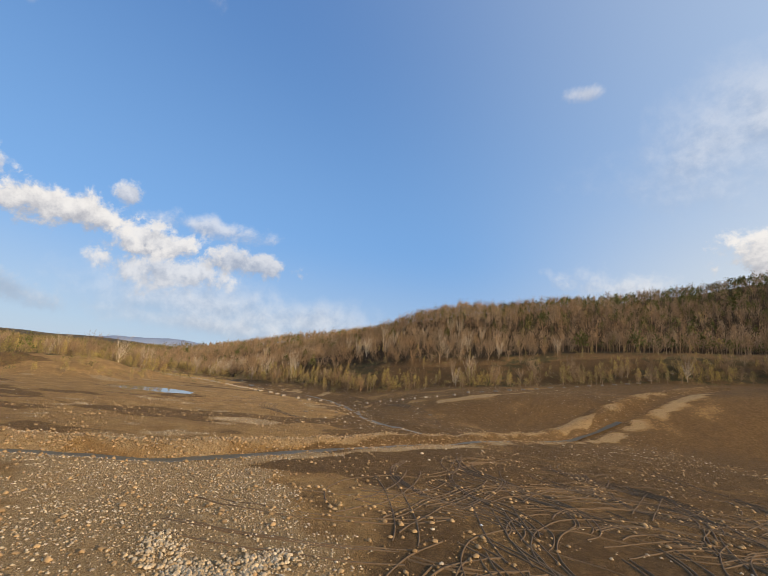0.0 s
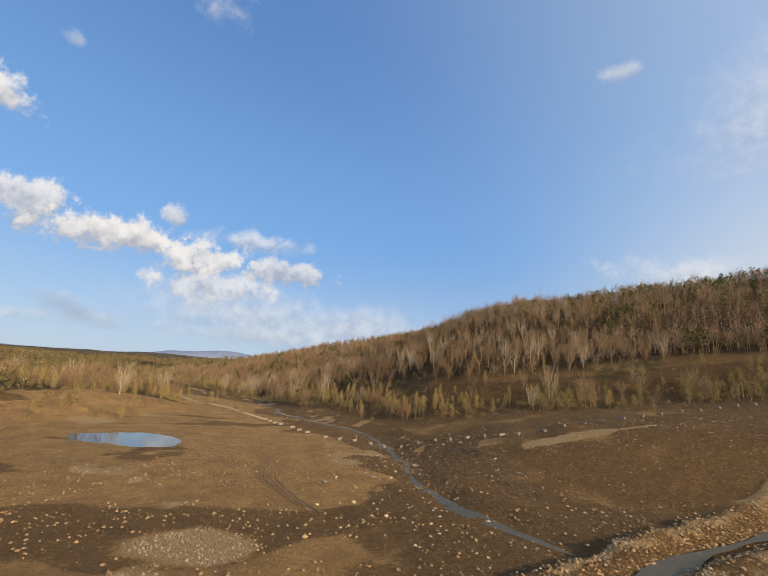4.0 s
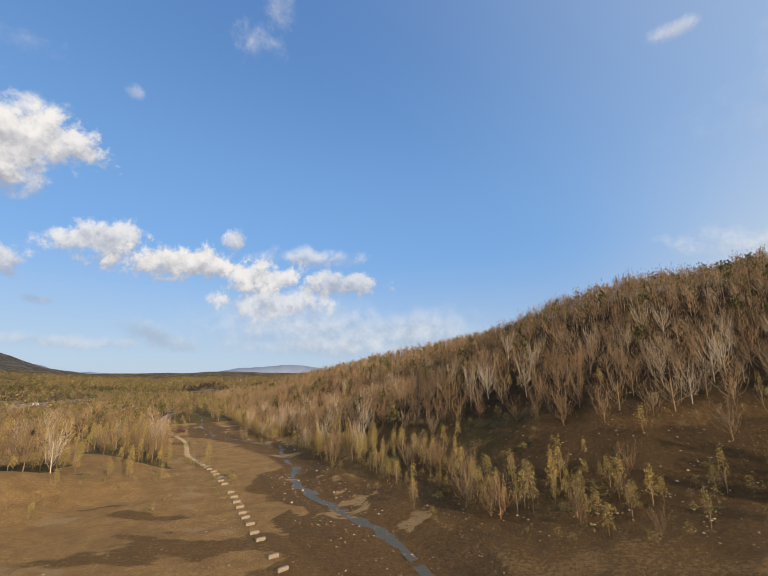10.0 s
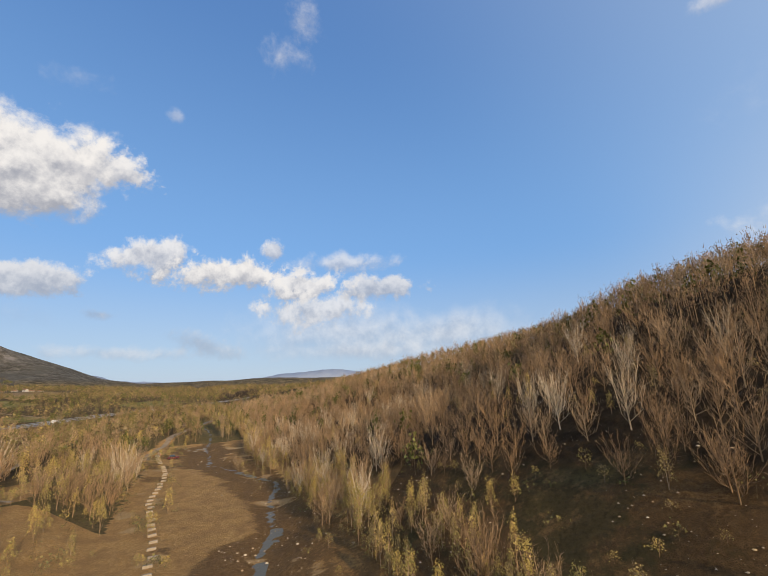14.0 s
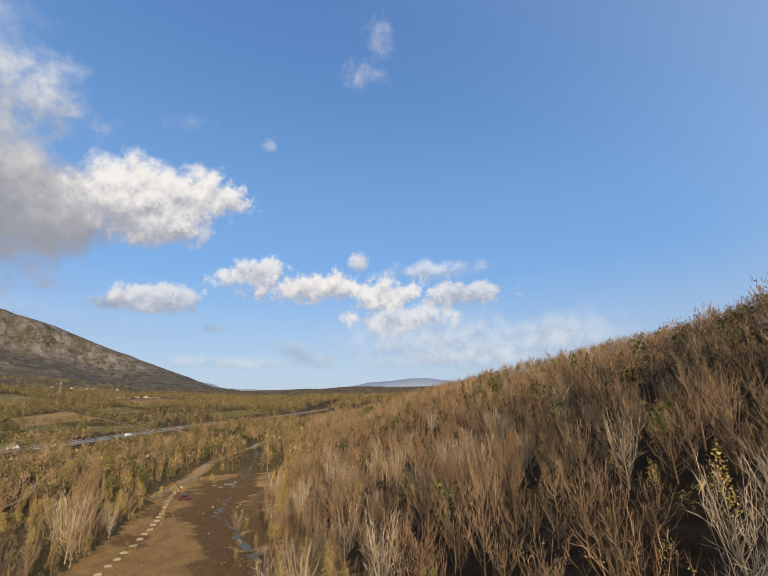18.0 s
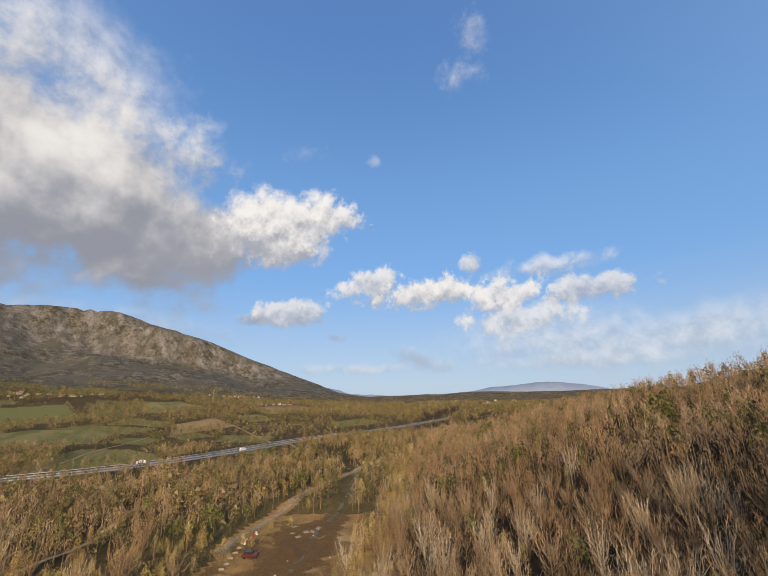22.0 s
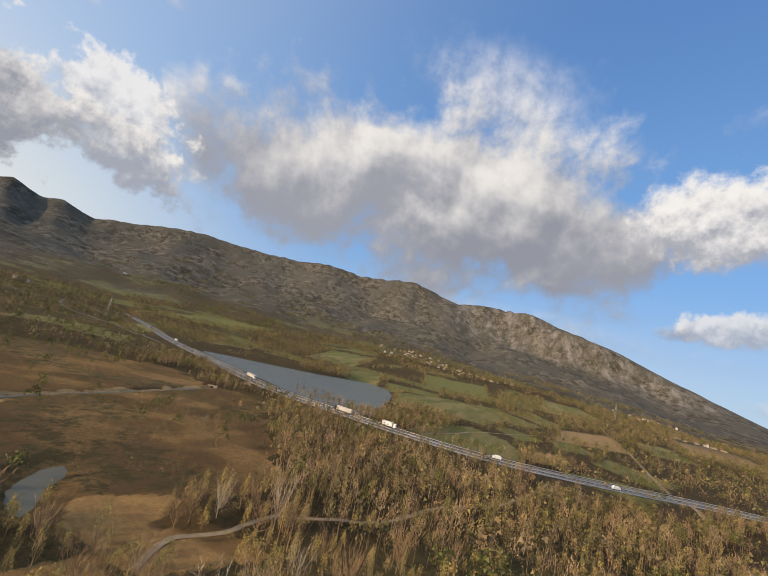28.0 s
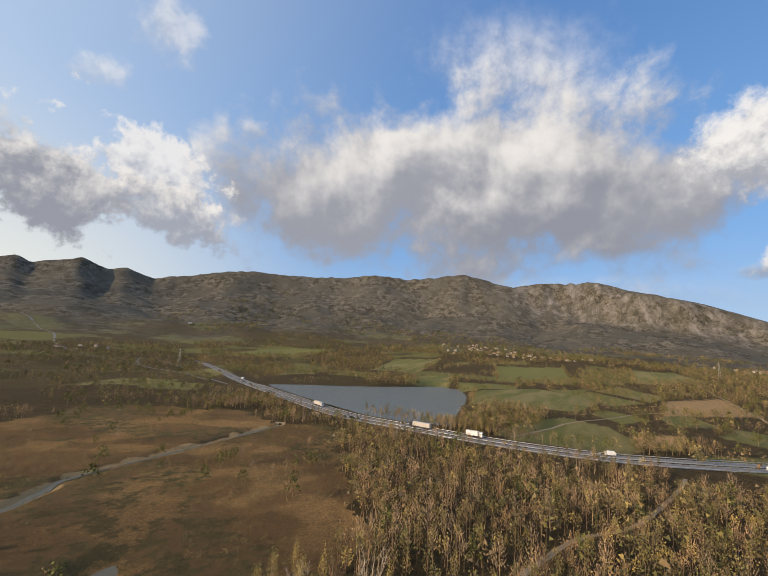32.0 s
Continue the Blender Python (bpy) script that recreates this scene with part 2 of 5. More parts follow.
# ---- ground plan ----
def smooth(v, lo, hi):
    f_ = np.clip((np.asarray(v, float) - lo) / (hi - lo), 0, 1)
    return f_ * f_ * (3 - 2 * f_)


def lattice(seed):
    r_ = np.random.RandomState(seed)
    return r_.rand(256, 256)


LATS = [lattice(s_) for s_ in range(6)]


def vnoise(x, y, size, seed=0):
    """Smooth value noise in 0..1 with cells of the given size."""
    g_ = LATS[seed % 6]
    x, y = np.asarray(x, float) / size + 37.3 * seed, np.asarray(y, float) / size + 11.7 * seed
    i, j = np.floor(x).astype(int), np.floor(y).astype(int)
    u, v = x - i, y - j
    u, v = u * u * (3 - 2 * u), v * v * (3 - 2 * v)
    a, b = g_[i % 256, j % 256], g_[(i + 1) % 256, j % 256]
    c, d = g_[i % 256, (j + 1) % 256], g_[(i + 1) % 256, (j + 1) % 256]
    return (a * (1 - u) + b * u) * (1 - v) + (c * (1 - u) + d * u) * v


def fractal(x, y, size, octaves=4, seed=0):
    t_, w_ = 0.0, 0.0
    for o in range(octaves):
        t_ = t_ + vnoise(x, y, size / 2 ** o, seed + o) / 2 ** o
        w_ += 1 / 2 ** o
    return t_ / w_


def near_line(x, y, pts):
    """Distance to a line of points, and how far along it (0..1) the nearest place lies."""
    x, y = np.asarray(x, float), np.asarray(y, float)
    best, along = np.full(x.shape, 1e9), np.zeros(x.shape)
    n_ = len(pts) - 1
    for i in range(n_):
        (ax, ay), (bx, by) = pts[i][:2], pts[i + 1][:2]
        l2 = (bx - ax) ** 2 + (by - ay) ** 2
        f_ = np.clip(((x - ax) * (bx - ax) + (y - ay) * (by - ay)) / l2, 0, 1)
        d_ = np.hypot(x - ax - f_ * (bx - ax), y - ay - f_ * (by - ay))
        m_ = d_ < best
        best = np.where(m_, d_, best)
        along = np.where(m_, (i + f_) / n_, along)
    return best, along


def spline(pts, step):
    """Points along a smooth line through pts, about step metres apart."""
    out = []
    for i in range(len(pts) - 1):
        p0, p1, p2, p3 = (Vector(pts[max(0, min(len(pts) - 1, q))]) for q in (i - 1, i, i + 1, i + 2))
        n_ = max(1, int((p2 - p1).length / step))
        for k_ in range(n_):
            t_ = k_ / n_
            out.append(0.5 * (2 * p1 + (p2 - p0) * t_ + (2 * p0 - 5 * p1 + 4 * p2 - p3) * t_ ** 2 + (3 * p1 - p0 - 3 * p2 + p3) * t_ ** 3))
    return out + [Vector(pts[-1])]


FOOT = [(420, -150), (220, 92), (130, 152), (70, 162), (30, 161), (0, 160), (-20, 168), (-40, 182), (-55, 194), (-70, 205), (-100, 228), (-130, 250), (-158, 272), (-183, 298), (-230, 335), (-330, 424), (-620, 645), (-1500, 1300)]
BED_SW = [(-160, -250), (-142, 20), (-126, 100), (-114, 132), (-97, 156), (-93, 169), (-109, 183), (-131, 199), (-159, 223), (-179, 237), (-200, 254), (-213, 271), (-205, 288), (-190, 303), (-232, 339), (-332, 428), (-622, 649)]
BROOK = [(-330, 350), (-262, 332), (-215, 300), (-188, 273), (-175, 265), (-164, 255), (-155, 248), (-138, 243), (-124, 238), (-110, 234), (-100, 221), (-90, 209), (-80, 200), (-76, 191), (-70, 184), (-62, 178), (-51, 170.5), (-38, 161), (-29, 151), (-22, 138), (-16, 124), (-11, 108), (-4, 96), (8, 86)]
DITCH = [(-75, 28), (-48, 36), (-28, 42), (-21, 44), (-17, 48), (-12, 55), (-6, 62), (0, 69), (7.5, 76), (14, 83), (22.5, 91), (32.5, 99), (53, 114), (95, 140)]
HIGHWAY = [(-1500, -2400), (-1000, -1100), (-720, -560), (-535, -251), (-430, -60), (-372, 52), (-359, 122), (-353, 176), (-357, 223), (-372, 262), (-400, 310), (-450, 390), (-560, 620), (-900, 1150), (-1600, 2100)]
LAKE = [(-420, 0), (-398, 50), (-404, 98), (-420, 126), (-500, 104), (-600, 80), (-700, 50), (-820, 0), (-850, -50), (-790, -80), (-720, -105), (-650, -150), (-600, -195), (-560, -215), (-510, -170), (-460, -85)]
POND = [(-86, 112), (-79, 106), (-71, 107), (-64, 106.5), (-58.5, 110), (-61, 116), (-67, 120), (-75, 121), (-81, 117)]
CLEARING = [(-166, 197), (-167, 178), (-178, 170), (-225, 166), (-300, 118), (-335, 90), (-330, 32), (-339, -45), (-267, -104), (-217, -73), (-161, -13), (-131, 70), (-130, 136), (-140, 165), (-152, 194)]
POOL = [(-171, 134), (-166, 133.5), (-157.5, 139), (-152.6, 144), (-149, 154), (-150, 157), (-155, 152), (-160, 145.5), (-167, 141)]
WEST_DITCH = [(-130, 92), (-165, 82), (-178, 73), (-190, 63), (-237, 55), (-278, 46), (-320, 39)]
TRACK = [(-186, 243), (-194, 247), (-205, 259), (-221, 277), (-240, 298), (-262, 327), (-300, 378), (-360, 480)]
SIDE_TRACK = [(-152, 186), (-163, 182), (-173, 187), (-187.5, 189), (-198, 198), (-214, 212), (-247, 223), (-274, 240), (-345, 262)]
LAKE_Z, ROAD_Z = 1.6, 6.0
RIDGE = [(36, 62), (40, 66), (44, 70), (47, 58), (50, 62), (54, 55), (58, 50), (62, 85), (66, 175), (70.6, 275), (75, 360), (79, 450), (83.5, 535), (87, 590), (90.5, 665), (94, 680), (98, 650), (101, 620), (105, 690), (108, 735), (112, 715), (116, 685), (121, 705), (130, 635), (138, 655), (146, 570), (150.5, 505), (153.8, 565), (155.4, 530), (158, 588), (162.4, 515), (163.6, 550), (166, 500), (180, 480), (220, 420), (300, 60), (360, 70), (396, 62)]
CREST_U = [-700, -300, -124, -60, 12, 60, 104, 150, 190, 230, 300, 445, 700, 1500, 4000]
CREST_H = [168, 183, 172, 143, 88, 79, 70, 72, 74, 70, 60, 36, 17, 10, 10]


def inside(x, y, poly):
    """True inside a closed outline."""
    x, y = np.asarray(x, float), np.asarray(y, float)
    r_ = np.zeros(x.shape, bool)
    for i in range(len(poly)):
        (ax, ay), (bx, by) = poly[i], poly[i - 1]
        c_ = ((ay > y) != (by > y)) & (x < (bx - ax) * (y - ay) / (by - ay + 1e-9) + ax)
        r_ ^= c_
    return r_


def in_clearing(x, y):
    """True in the open ground west of the bed, with a ragged edge."""
    x, y = np.asarray(x, float), np.asarray(y, float)
    return inside(x + (fractal(x, y, 26, 3, 1) - 0.5) * 44, y + (fractal(x, y, 26, 3, 4) - 0.5) * 44, CLEARING)


def hill_side(x, y):
    """Metres beyond the foot of the wooded slope; negative on the valley side."""
    d_, _ = near_line(x, y, FOOT)
    return np.where(inside(x, y, FOOT + [(4000, 4500), (4500, -300)]), d_, -d_)


def foot_band(x, y):
    """Metres up the slope from the row of young trees at its foot."""
    return hill_side(x, y) - np.interp(x, [-120, -60, 0, 40, 75, 130], [3, 3, 2, 3, 5, 8])


def height(x, y):
    x, y = np.asarray(x, float), np.asarray(y, float)
    s = hill_side(x, y)
    u = (x + 20) * -0.8 + (y - 165) * 0.6
    top = np.interp(u, CREST_U, CREST_H)
    far_ = np.clip(s, 0, None)
    ease = np.interp(u, [-60, 0, 60, 90, 150], [8, 18, 24, 36, 85])
    far_ = far_ - ease * (1 - np.exp(-far_ / ease))
    hill = top * (1 - np.exp(-far_ * np.interp(u, [-60, 0, 60, 150], [0.8, 0.95, 0.92, 0.85]) / np.clip(top, 8, None)))
    hill = hill * (1 - 0.6 * smooth(s, 220, 900))
    hill = hill + smooth(s, 5, 80) * (fractal(x, y, 60, 3, 2) - 0.5) * 9
    sw, _ = near_line(x, y, BED_SW)
    west = inside(x, y, BED_SW + [(-3000, 1500), (-3000, -600)])
    bank = np.where(west, 2.6 * smooth(sw, 0, 16), 0)
    plain_z = bank + np.clip(-x - 480, 0, 900) * 0.018 + np.clip(-x - 480, 0, None) * 0.004
    # the bank that rises on the slope side of the brook
    rb_, _ = near_line(x, y, BROOK[9:])
    east_ = inside(x, y, BROOK[9:] + [(8, 60), (900, 60), (900, 700), (-110, 700)])
    ramp_ = np.interp(rb_, [4, 22, 34, 54, 73, 110, 180], [0, 4.6, 7.0, 9.6, 12, 17, 25]) * east_ * (1 - smooth(s, 15, 60)) * smooth(y, 99, 128)
    z = np.maximum(hill, 0) + ramp_ + plain_z * (s < 0) + plain_z * (s >= 0) * 0.5
    r = np.hypot(x + 100, y - 230)
    az = np.degrees(np.arctan2(-(x + 100), y - 230)) % 360
    az = np.where(az < 36, az + 360, az)
    prof = np.clip((r - 900) / 2300, 0, 1.0)
    broad = np.interp(az, [36, 56, 62, 78, 92, 140, 165, 220, 300, 396], [60, 55, 85, 430, 660, 640, 530, 420, 60, 60])
    ridge = broad + (np.interp(az, [p[0] for p in RIDGE], [p[1] for p in RIDGE]) - broad) * smooth(prof, 0.62, 0.97)
    wall_ = smooth(az, 66, 76) * (1 - smooth(az, 97, 103))
    step = smooth(prof + (fractal(x, y, 380, 4, 2) - 0.5) * 0.16, 0.88, 0.97)
    rise = 0.10 * prof + 0.36 * prof ** 1.6 + (0.54 - 0.34 * wall_) * prof ** 4.5 + 0.34 * wall_ * step
    rise = rise * (1 - 0.25 * smooth(r, 3300, 4600))
    crag = (fractal(x, y, 420, 6, 1) - 0.5) * 0.26 * smooth(prof, 0.1, 0.9) * (1 - smooth(prof, 0.93, 1.0) * 0.6)
    z = z + ridge * np.clip(rise + crag, -0.02, 2) * (r > 880)
    z = z + (fractal(x, y, 260, 4, 3) - 0.5) * 14 * smooth(r, 420, 1200)
    dune = 4.0 * (1 - smooth(np.hypot((x + 124) / 30, (y - 138) / 34), 0.2, 1.0))
    z = z + dune * (fractal(x, y, 15, 3, 5) + 0.4)
    # fine forms of the river bed
    z = z + ((fractal(x, y, 22, 4, 4) - 0.5) * 0.8 + (fractal(x, y, 4.0, 4, 2) - 0.5) * 0.42) * (1 - smooth(r, 300, 600))
    db, _ = near_line(x, y, BROOK)
    z = z - 0.75 * (1 - smooth(db, 1.0, 5.5))
    dd, _ = near_line(x, y, DITCH)
    north_ = y > np.interp(x, [p[0] for p in DITCH], [p[1] for p in DITCH])
    z = z + (0.2 + 0.8 * fractal(x, y, 3.0, 3, 3)) * (1 - smooth(np.abs(dd - 3.6), 0.3, 2.4)) * north_ - 0.7 * (1 - smooth(dd, 0.9, 2.6))
    dw, _ = near_line(x, y, WEST_DITCH)
    z = z - 1.3 * (1 - smooth(dw, 1.0, 5.0))
    pp, _ = near_line(x, y, POOL + POOL[:1])
    z = np.where(inside(x, y, POOL), 1.0 - 0.8 * smooth(pp, 0, 3), np.where(pp < 8, 1.05 + (z - 1.05) * smooth(pp, 0, 8), z))
    lk, _ = near_line(x, y, LAKE + LAKE[:1])
    inl = inside(x, y, LAKE)
    z = np.where(inl, LAKE_Z - 2.5 * smooth(lk, 0, 12), z)
    z = np.where(~inl & (lk < 30), LAKE_Z + 0.2 + (z - LAKE_Z - 0.2) * smooth(lk, 0, 30), z)
    pd, _ = near_line(x, y, POND + POND[:1])
    z = np.where(inside(x, y, POND), -0.15 - 0.4 * smooth(pd, 0, 3), np.where(pd < 6, -0.02 + (z + 0.02) * smooth(pd, 0, 6), z))
    dh, _ = near_line(x, y, HIGHWAY)
    wz = ROAD_Z + np.clip(-y - 300, 0, None) * 0.012 + np.clip(y - 700, 0, None) * 0.006
    z = np.where((dh < 40) & (r < 1300), wz - 0.25 + (z - wz + 0.25) * smooth(dh, 14, 40), z)
    return z


def lines_of(parts):
    out = []
    for a, b, n_ in parts:
        out += list(np.linspace(a, b, n_, endpoint=False))
    return np.array(out + [parts[-1][1]])


def mesh_object(name, verts, faces, mats, mat_index=None, parent=None, shade=False):
    """One mesh object from arrays of corners and of equal-sided faces."""
    me = bpy.data.meshes.new(name)
    verts, faces = np.asarray(verts, np.float32), np.asarray(faces, np.int32)
    k_ = faces.shape[1]
    me.vertices.add(len(verts))
    me.vertices.foreach_set("co", verts.ravel())
    me.loops.add(faces.size)
    me.loops.foreach_set("vertex_index", faces.ravel())
    me.polygons.add(len(faces))
    me.polygons.foreach_set("loop_start", np.arange(0, faces.size, k_, dtype=np.int32))
    if mat_index is not None:
        me.polygons.foreach_set("material_index", np.asarray(mat_index, np.int32))
    me.update(calc_edges=True)
    for m in mats:
        me.materials.append(m)
    if shade:
        me.polygons.foreach_set("use_smooth", np.ones(len(faces), bool))
    ob = new(name, me)
    if parent:
        ob.parent = parent
    return ob


GX = lines_of([(-4900, -2400, 50), (-2400, -900, 60), (-900, -330, 70), (-330, -130, 80), (-130, 50, 200), (50, 200, 40), (200, 700, 30), (700, 4900, 40)])
GY = lines_of([(-4900, -1500, 60), (-1500, -400, 50), (-400, 5, 70), (5, 200, 220), (200, 340, 60), (340, 800, 60), (800, 2000, 40), (2000, 4900, 40)])
X, Y = np.meshgrid(GX, GY)
Z = height(X, Y)
nx, ny = len(GX), len(GY)
idx = np.arange(nx * ny).reshape(ny, nx)
quads = np.stack([idx[:-1, :-1], idx[:-1, 1:], idx[1:, 1:], idx[1:, :-1]], -1).reshape(-1, 4)
sw_all, _ = near_line(X, Y, BED_SW)
west_all = inside(X, Y, BED_SW + [(-3000, 1500), (-3000, -600)])
side_all = hill_side(X, Y)
on_bed = (side_all < 2) & ~west_all & (X > -215)
clear_all = in_clearing(X, Y)
dist_all = np.hypot(X + 100, Y - 230)
FIELDS = [  # outline, tone: 0 meadow, 1 ploughed, 2 young crop
    ([(-543, 244), (-593, 215), (-643, 232), (-593, 269)], 2),
    ([(-560, 285), (-626, 277), (-677, 310), (-593, 322)], 0),
    ([(-697, 236), (-897, 138), (-965, 190), (-783, 278)], 2),
    ([(-816, 287), (-989, 208), (-1111, 254), (-954, 325)], 0),
    ([(-771, 13), (-908, -33), (-946, 74), (-831, 97)], 2),
    ([(-805, -107), (-992, -164), (-1030, -80), (-818, -26)], 0),
    ([(-784, -276), (-933, -325), (-954, -228), (-814, -183)], 2),
    ([(-712, -356), (-849, -427), (-871, -358), (-755, -292)], 0),
    ([(-405, -173), (-467, -236), (-438, -301), (-373, -231)], 2),
    ([(-823, 435), (-996, 445), (-1049, 513), (-861, 500)], 0),
    ([(-400, 163), (-383, 200), (-378, 241), (-444, 254), (-510, 233), (-543, 195), (-477, 163)], 0),
    ([(-375, 273), (-378, 315), (-413, 342), (-461, 330), (-427, 277)], 2),
    ([(-427, 254), (-493, 254), (-510, 285), (-444, 273)], 1),
    ([(-477, 350), (-543, 383), (-593, 334), (-527, 309)], 0),
    ([(-585, 89), (-747, 49), (-897, 121), (-761, 227), (-593, 203)], 0),
    ([(-643, 285), (-850, 305), (-993, 399), (-744, 388)], 1),
    ([(-997, 25), (-1348, -65), (-1452, 114), (-1112, 169)], 2),
    ([(-999, -303), (-1302, -386), (-1402, -266), (-1067, -191)], 0),
    ([(-552, -335), (-636, -387), (-712, -504), (-599, -488)], 0),
    ([(-902, -806), (-1202, -856), (-1352, -686), (-1049, -622)], 2),
    ([(-446, -383), (-495, -328), (-381, -248), (-334, -310)], 0),
    ([(-1027, 531), (-1285, 589), (-1402, 754), (-1120, 715)], 1),
    ([(-594, 498), (-715, 542), (-768, 638), (-642, 615)], 2),
    ([(-1201, 292), (-1502, 294), (-1562, 414), (-1313, 441)], 0),
]
field_all = np.zeros_like(X)
for outline, tone in FIELDS:
    field_all = np.where(inside(X, Y, outline), tone + 1, field_all)
lake_all, _ = near_line(X, Y, LAKE + LAKE[:1])
brook_all, _ = near_line(X, Y, BROOK)
ditch_all, _ = near_line(X, Y, DITCH)
track_all, _ = near_line(X, Y, TRACK)
side_track_all, _ = near_line(X, Y, SIDE_TRACK)
n1, n2 = fractal(X, Y, 18, 4, 1), fractal(X, Y, 7, 4, 3)
bare = np.where(on_bed, 1.0, 0) * 1.0
SAND = [(-152, 168), (-160, 158), (-172, 164), (-177, 172), (-172, 183), (-172, 198), (-154, 188)]
bare = np.maximum(bare, clear_all * (0.46 + 0.4 * smooth(fractal(X, Y, 34, 4, 4), 0.40, 0.60)))
sand_all, _ = near_line(X, Y, SAND + SAND[:1])
bare = np.where(inside(X, Y, SAND) | (sand_all < 2), 1.0, bare)
bare = np.maximum(bare, 1 - smooth(track_all, 2.0, 3.5))
bare = np.maximum(bare, (1 - smooth(side_track_all, 1.0, 2.2)) * 0.8)
bare = np.maximum(bare, (west_all & (Y < 185)) * (1 - smooth(sw_all + (n1 - 0.5) * 40, 14, 24)))
MUD = [(14, 62), (-2, 78), (-10, 98), (-14, 116), (-18, 134), (-32, 150), (-48, 164)]
SIDE_MUD = [(-76, 73), (-53, 70), (-30, 75), (-15, 86)]
mud_all, _ = near_line(X, Y, MUD)
side_mud_all, _ = near_line(X, Y, SIDE_MUD)
wet = on_bed * (1 - smooth(mud_all + (n1 - 0.5) * 40, 6, 13))
wet = np.maximum(wet, on_bed * (1 - smooth(side_mud_all + (n1 - 0.5) * 22, 3, 6)))
wet = np.maximum(wet, on_bed * smooth(n1, 0.56, 0.64) * 0.9 * (X > -12))
wet = np.maximum(wet, on_bed * (1 - smooth(brook_all + (n1 - 0.5) * 26, 5, 10)))
wet = np.maximum(wet, on_bed * (1 - smooth(ditch_all, 1.2, 2.2)) * 0.9)
wet = np.maximum(wet, on_bed * smooth(X, -4, 5) * (Y < 90) * (0.55 + 0.5 * smooth(n2, 0.4, 0.6)))
# mud tone near the slope, also darkening for the hill's shade
wet = np.maximum(wet, on_bed * smooth(side_all, -22, -4) * 0.95 * (Y > 150))
wet = np.maximum(wet, on_bed * smooth(X, -2, 8) * (Y >= 80) * (0.55 + 0.9 * (n2 - 0.3)))
STRIP = [(9, 122), (22, 126), (40, 133), (60, 140), (85, 148)]
strip_all, _ = near_line(X, Y, STRIP)
gravel = on_bed * (1 - smooth(np.abs(ditch_all - 3.6) + (n2 - 0.5) * 5, 0.5, 2.2)) * (ditch_all > 1.8)
gravel = np.maximum(gravel * smooth(n1 + (n2 - 0.5), 0.36, 0.5), on_bed * (1 - smooth(np.hypot(X + 24, Y - 30) / 22 + (n1 - 0.5) * 1.6, 0.8, 1.1)) * (0.25 + 0.75 * smooth(n2, 0.36, 0.50)))
gravel = np.maximum(gravel, on_bed * (1 - smooth(strip_all + (n2 - 0.5) * 4, 0.7, 1.7)))
gravel = np.maximum(gravel, on_bed * (1 - smooth(np.minimum(np.hypot((X + 24) / 3.6, (Y - 112) / 2.8), np.hypot((X + 27) / 6, (Y - 73) / 4) + (n2 - 0.5)), 0.7, 1.1)))
gravel = np.maximum(gravel, on_bed * smooth(n2, 0.66, 0.74) * 0.7 * (X < -14))
streaks = fractal(X * 0.45 + Y * 0.2, Y - 0.3 * X, 9, 4, 2)
wet = np.where(on_bed & (X < -14) & (mud_all > 12) & (brook_all > 8), wet * 0.62, wet)
wet = np.maximum(wet, on_bed * smooth(streaks, 0.60, 0.68) * 0.6 * (X < 0))
wet = np.where(on_bed & (X > -8) & (Y > 52) & (Y < 125), np.maximum(wet, 0.62 + 0.5 * (n2 - 0.5)), wet)
wet = np.maximum(wet, clear_all * (sand_all > 2) * ~inside(X, Y, SAND) * (0.5 + 0.4 * smooth(fractal(X, Y, 26, 4, 1), 0.38, 0.60)))
west_ditch_all, _ = near_line(X, Y, WEST_DITCH)
gravel = np.maximum(gravel, clear_all * (1 - smooth(west_ditch_all + (n2 - 0.5) * 8, 2.0, 5.0)))
bare = np.maximum(bare, clear_all * (1 - smooth(west_ditch_all + (n2 - 0.5) * 8, 2.0, 6.0)))
wet = wet * (1 - 0.9 * gravel)
band_all = foot_band(X, Y)
litter_and_shade = np.where((side_all > 0) & (dist_all < 1500), smooth(band_all - np.interp(X, [-110, -70, -40, 10], [2, 5, 13, 18]) + (n2 - 0.5) * 18, 0, 12), 0)
# litter tone along the foot, painting in the shade of the hill
litter_and_shade = np.maximum(litter_and_shade, smooth(side_all + (n2 - 0.5) * 20, -8, 8) * 0.45 * (X > -80) * (side_all < 20))
bare = np.where((side_all >= 0) & (band_all < 26) & (X > -75), 0.62 + 0.9 * (n1 - 0.5), np.where((side_all >= 0) & (band_all < 10), 1.0, bare))
# dark mud on the bank: damp soil plus hill shade put into the colour
wet = np.where((side_all >= -30) & (band_all < 30) & (X > -60) & (Y > 120) & (brook_all > 9), 0.74 + 0.8 * (n1 - 0.5) + 0.5 * (n2 - 0.5), wet)
litter_and_shade = np.maximum(litter_and_shade, clear_all * (0.05 + 0.28 * smooth(fractal(X, Y, 30, 4, 2), 0.44, 0.58)) * (1 - gravel) * (sand_all > 3) * ~inside(X, Y, SAND))
litter_and_shade = np.maximum(litter_and_shade, np.maximum(smooth(dist_all, 320, 420) * 0.6, (west_all & ~clear_all) * smooth(sw_all, 20, 40) * 0.75) * (field_all == 0))
az_all = np.degrees(np.arctan2(-(X + 100), Y - 230)) % 360
west_side = smooth(az_all, 70, 90) * (1 - smooth(az_all, 200, 230))
scrub = smooth(dist_all + (fractal(X, Y, 300, 4, 3) - 0.5) * 900 * west_side, 1000 + 550 * west_side, 1500 + 950 * west_side)
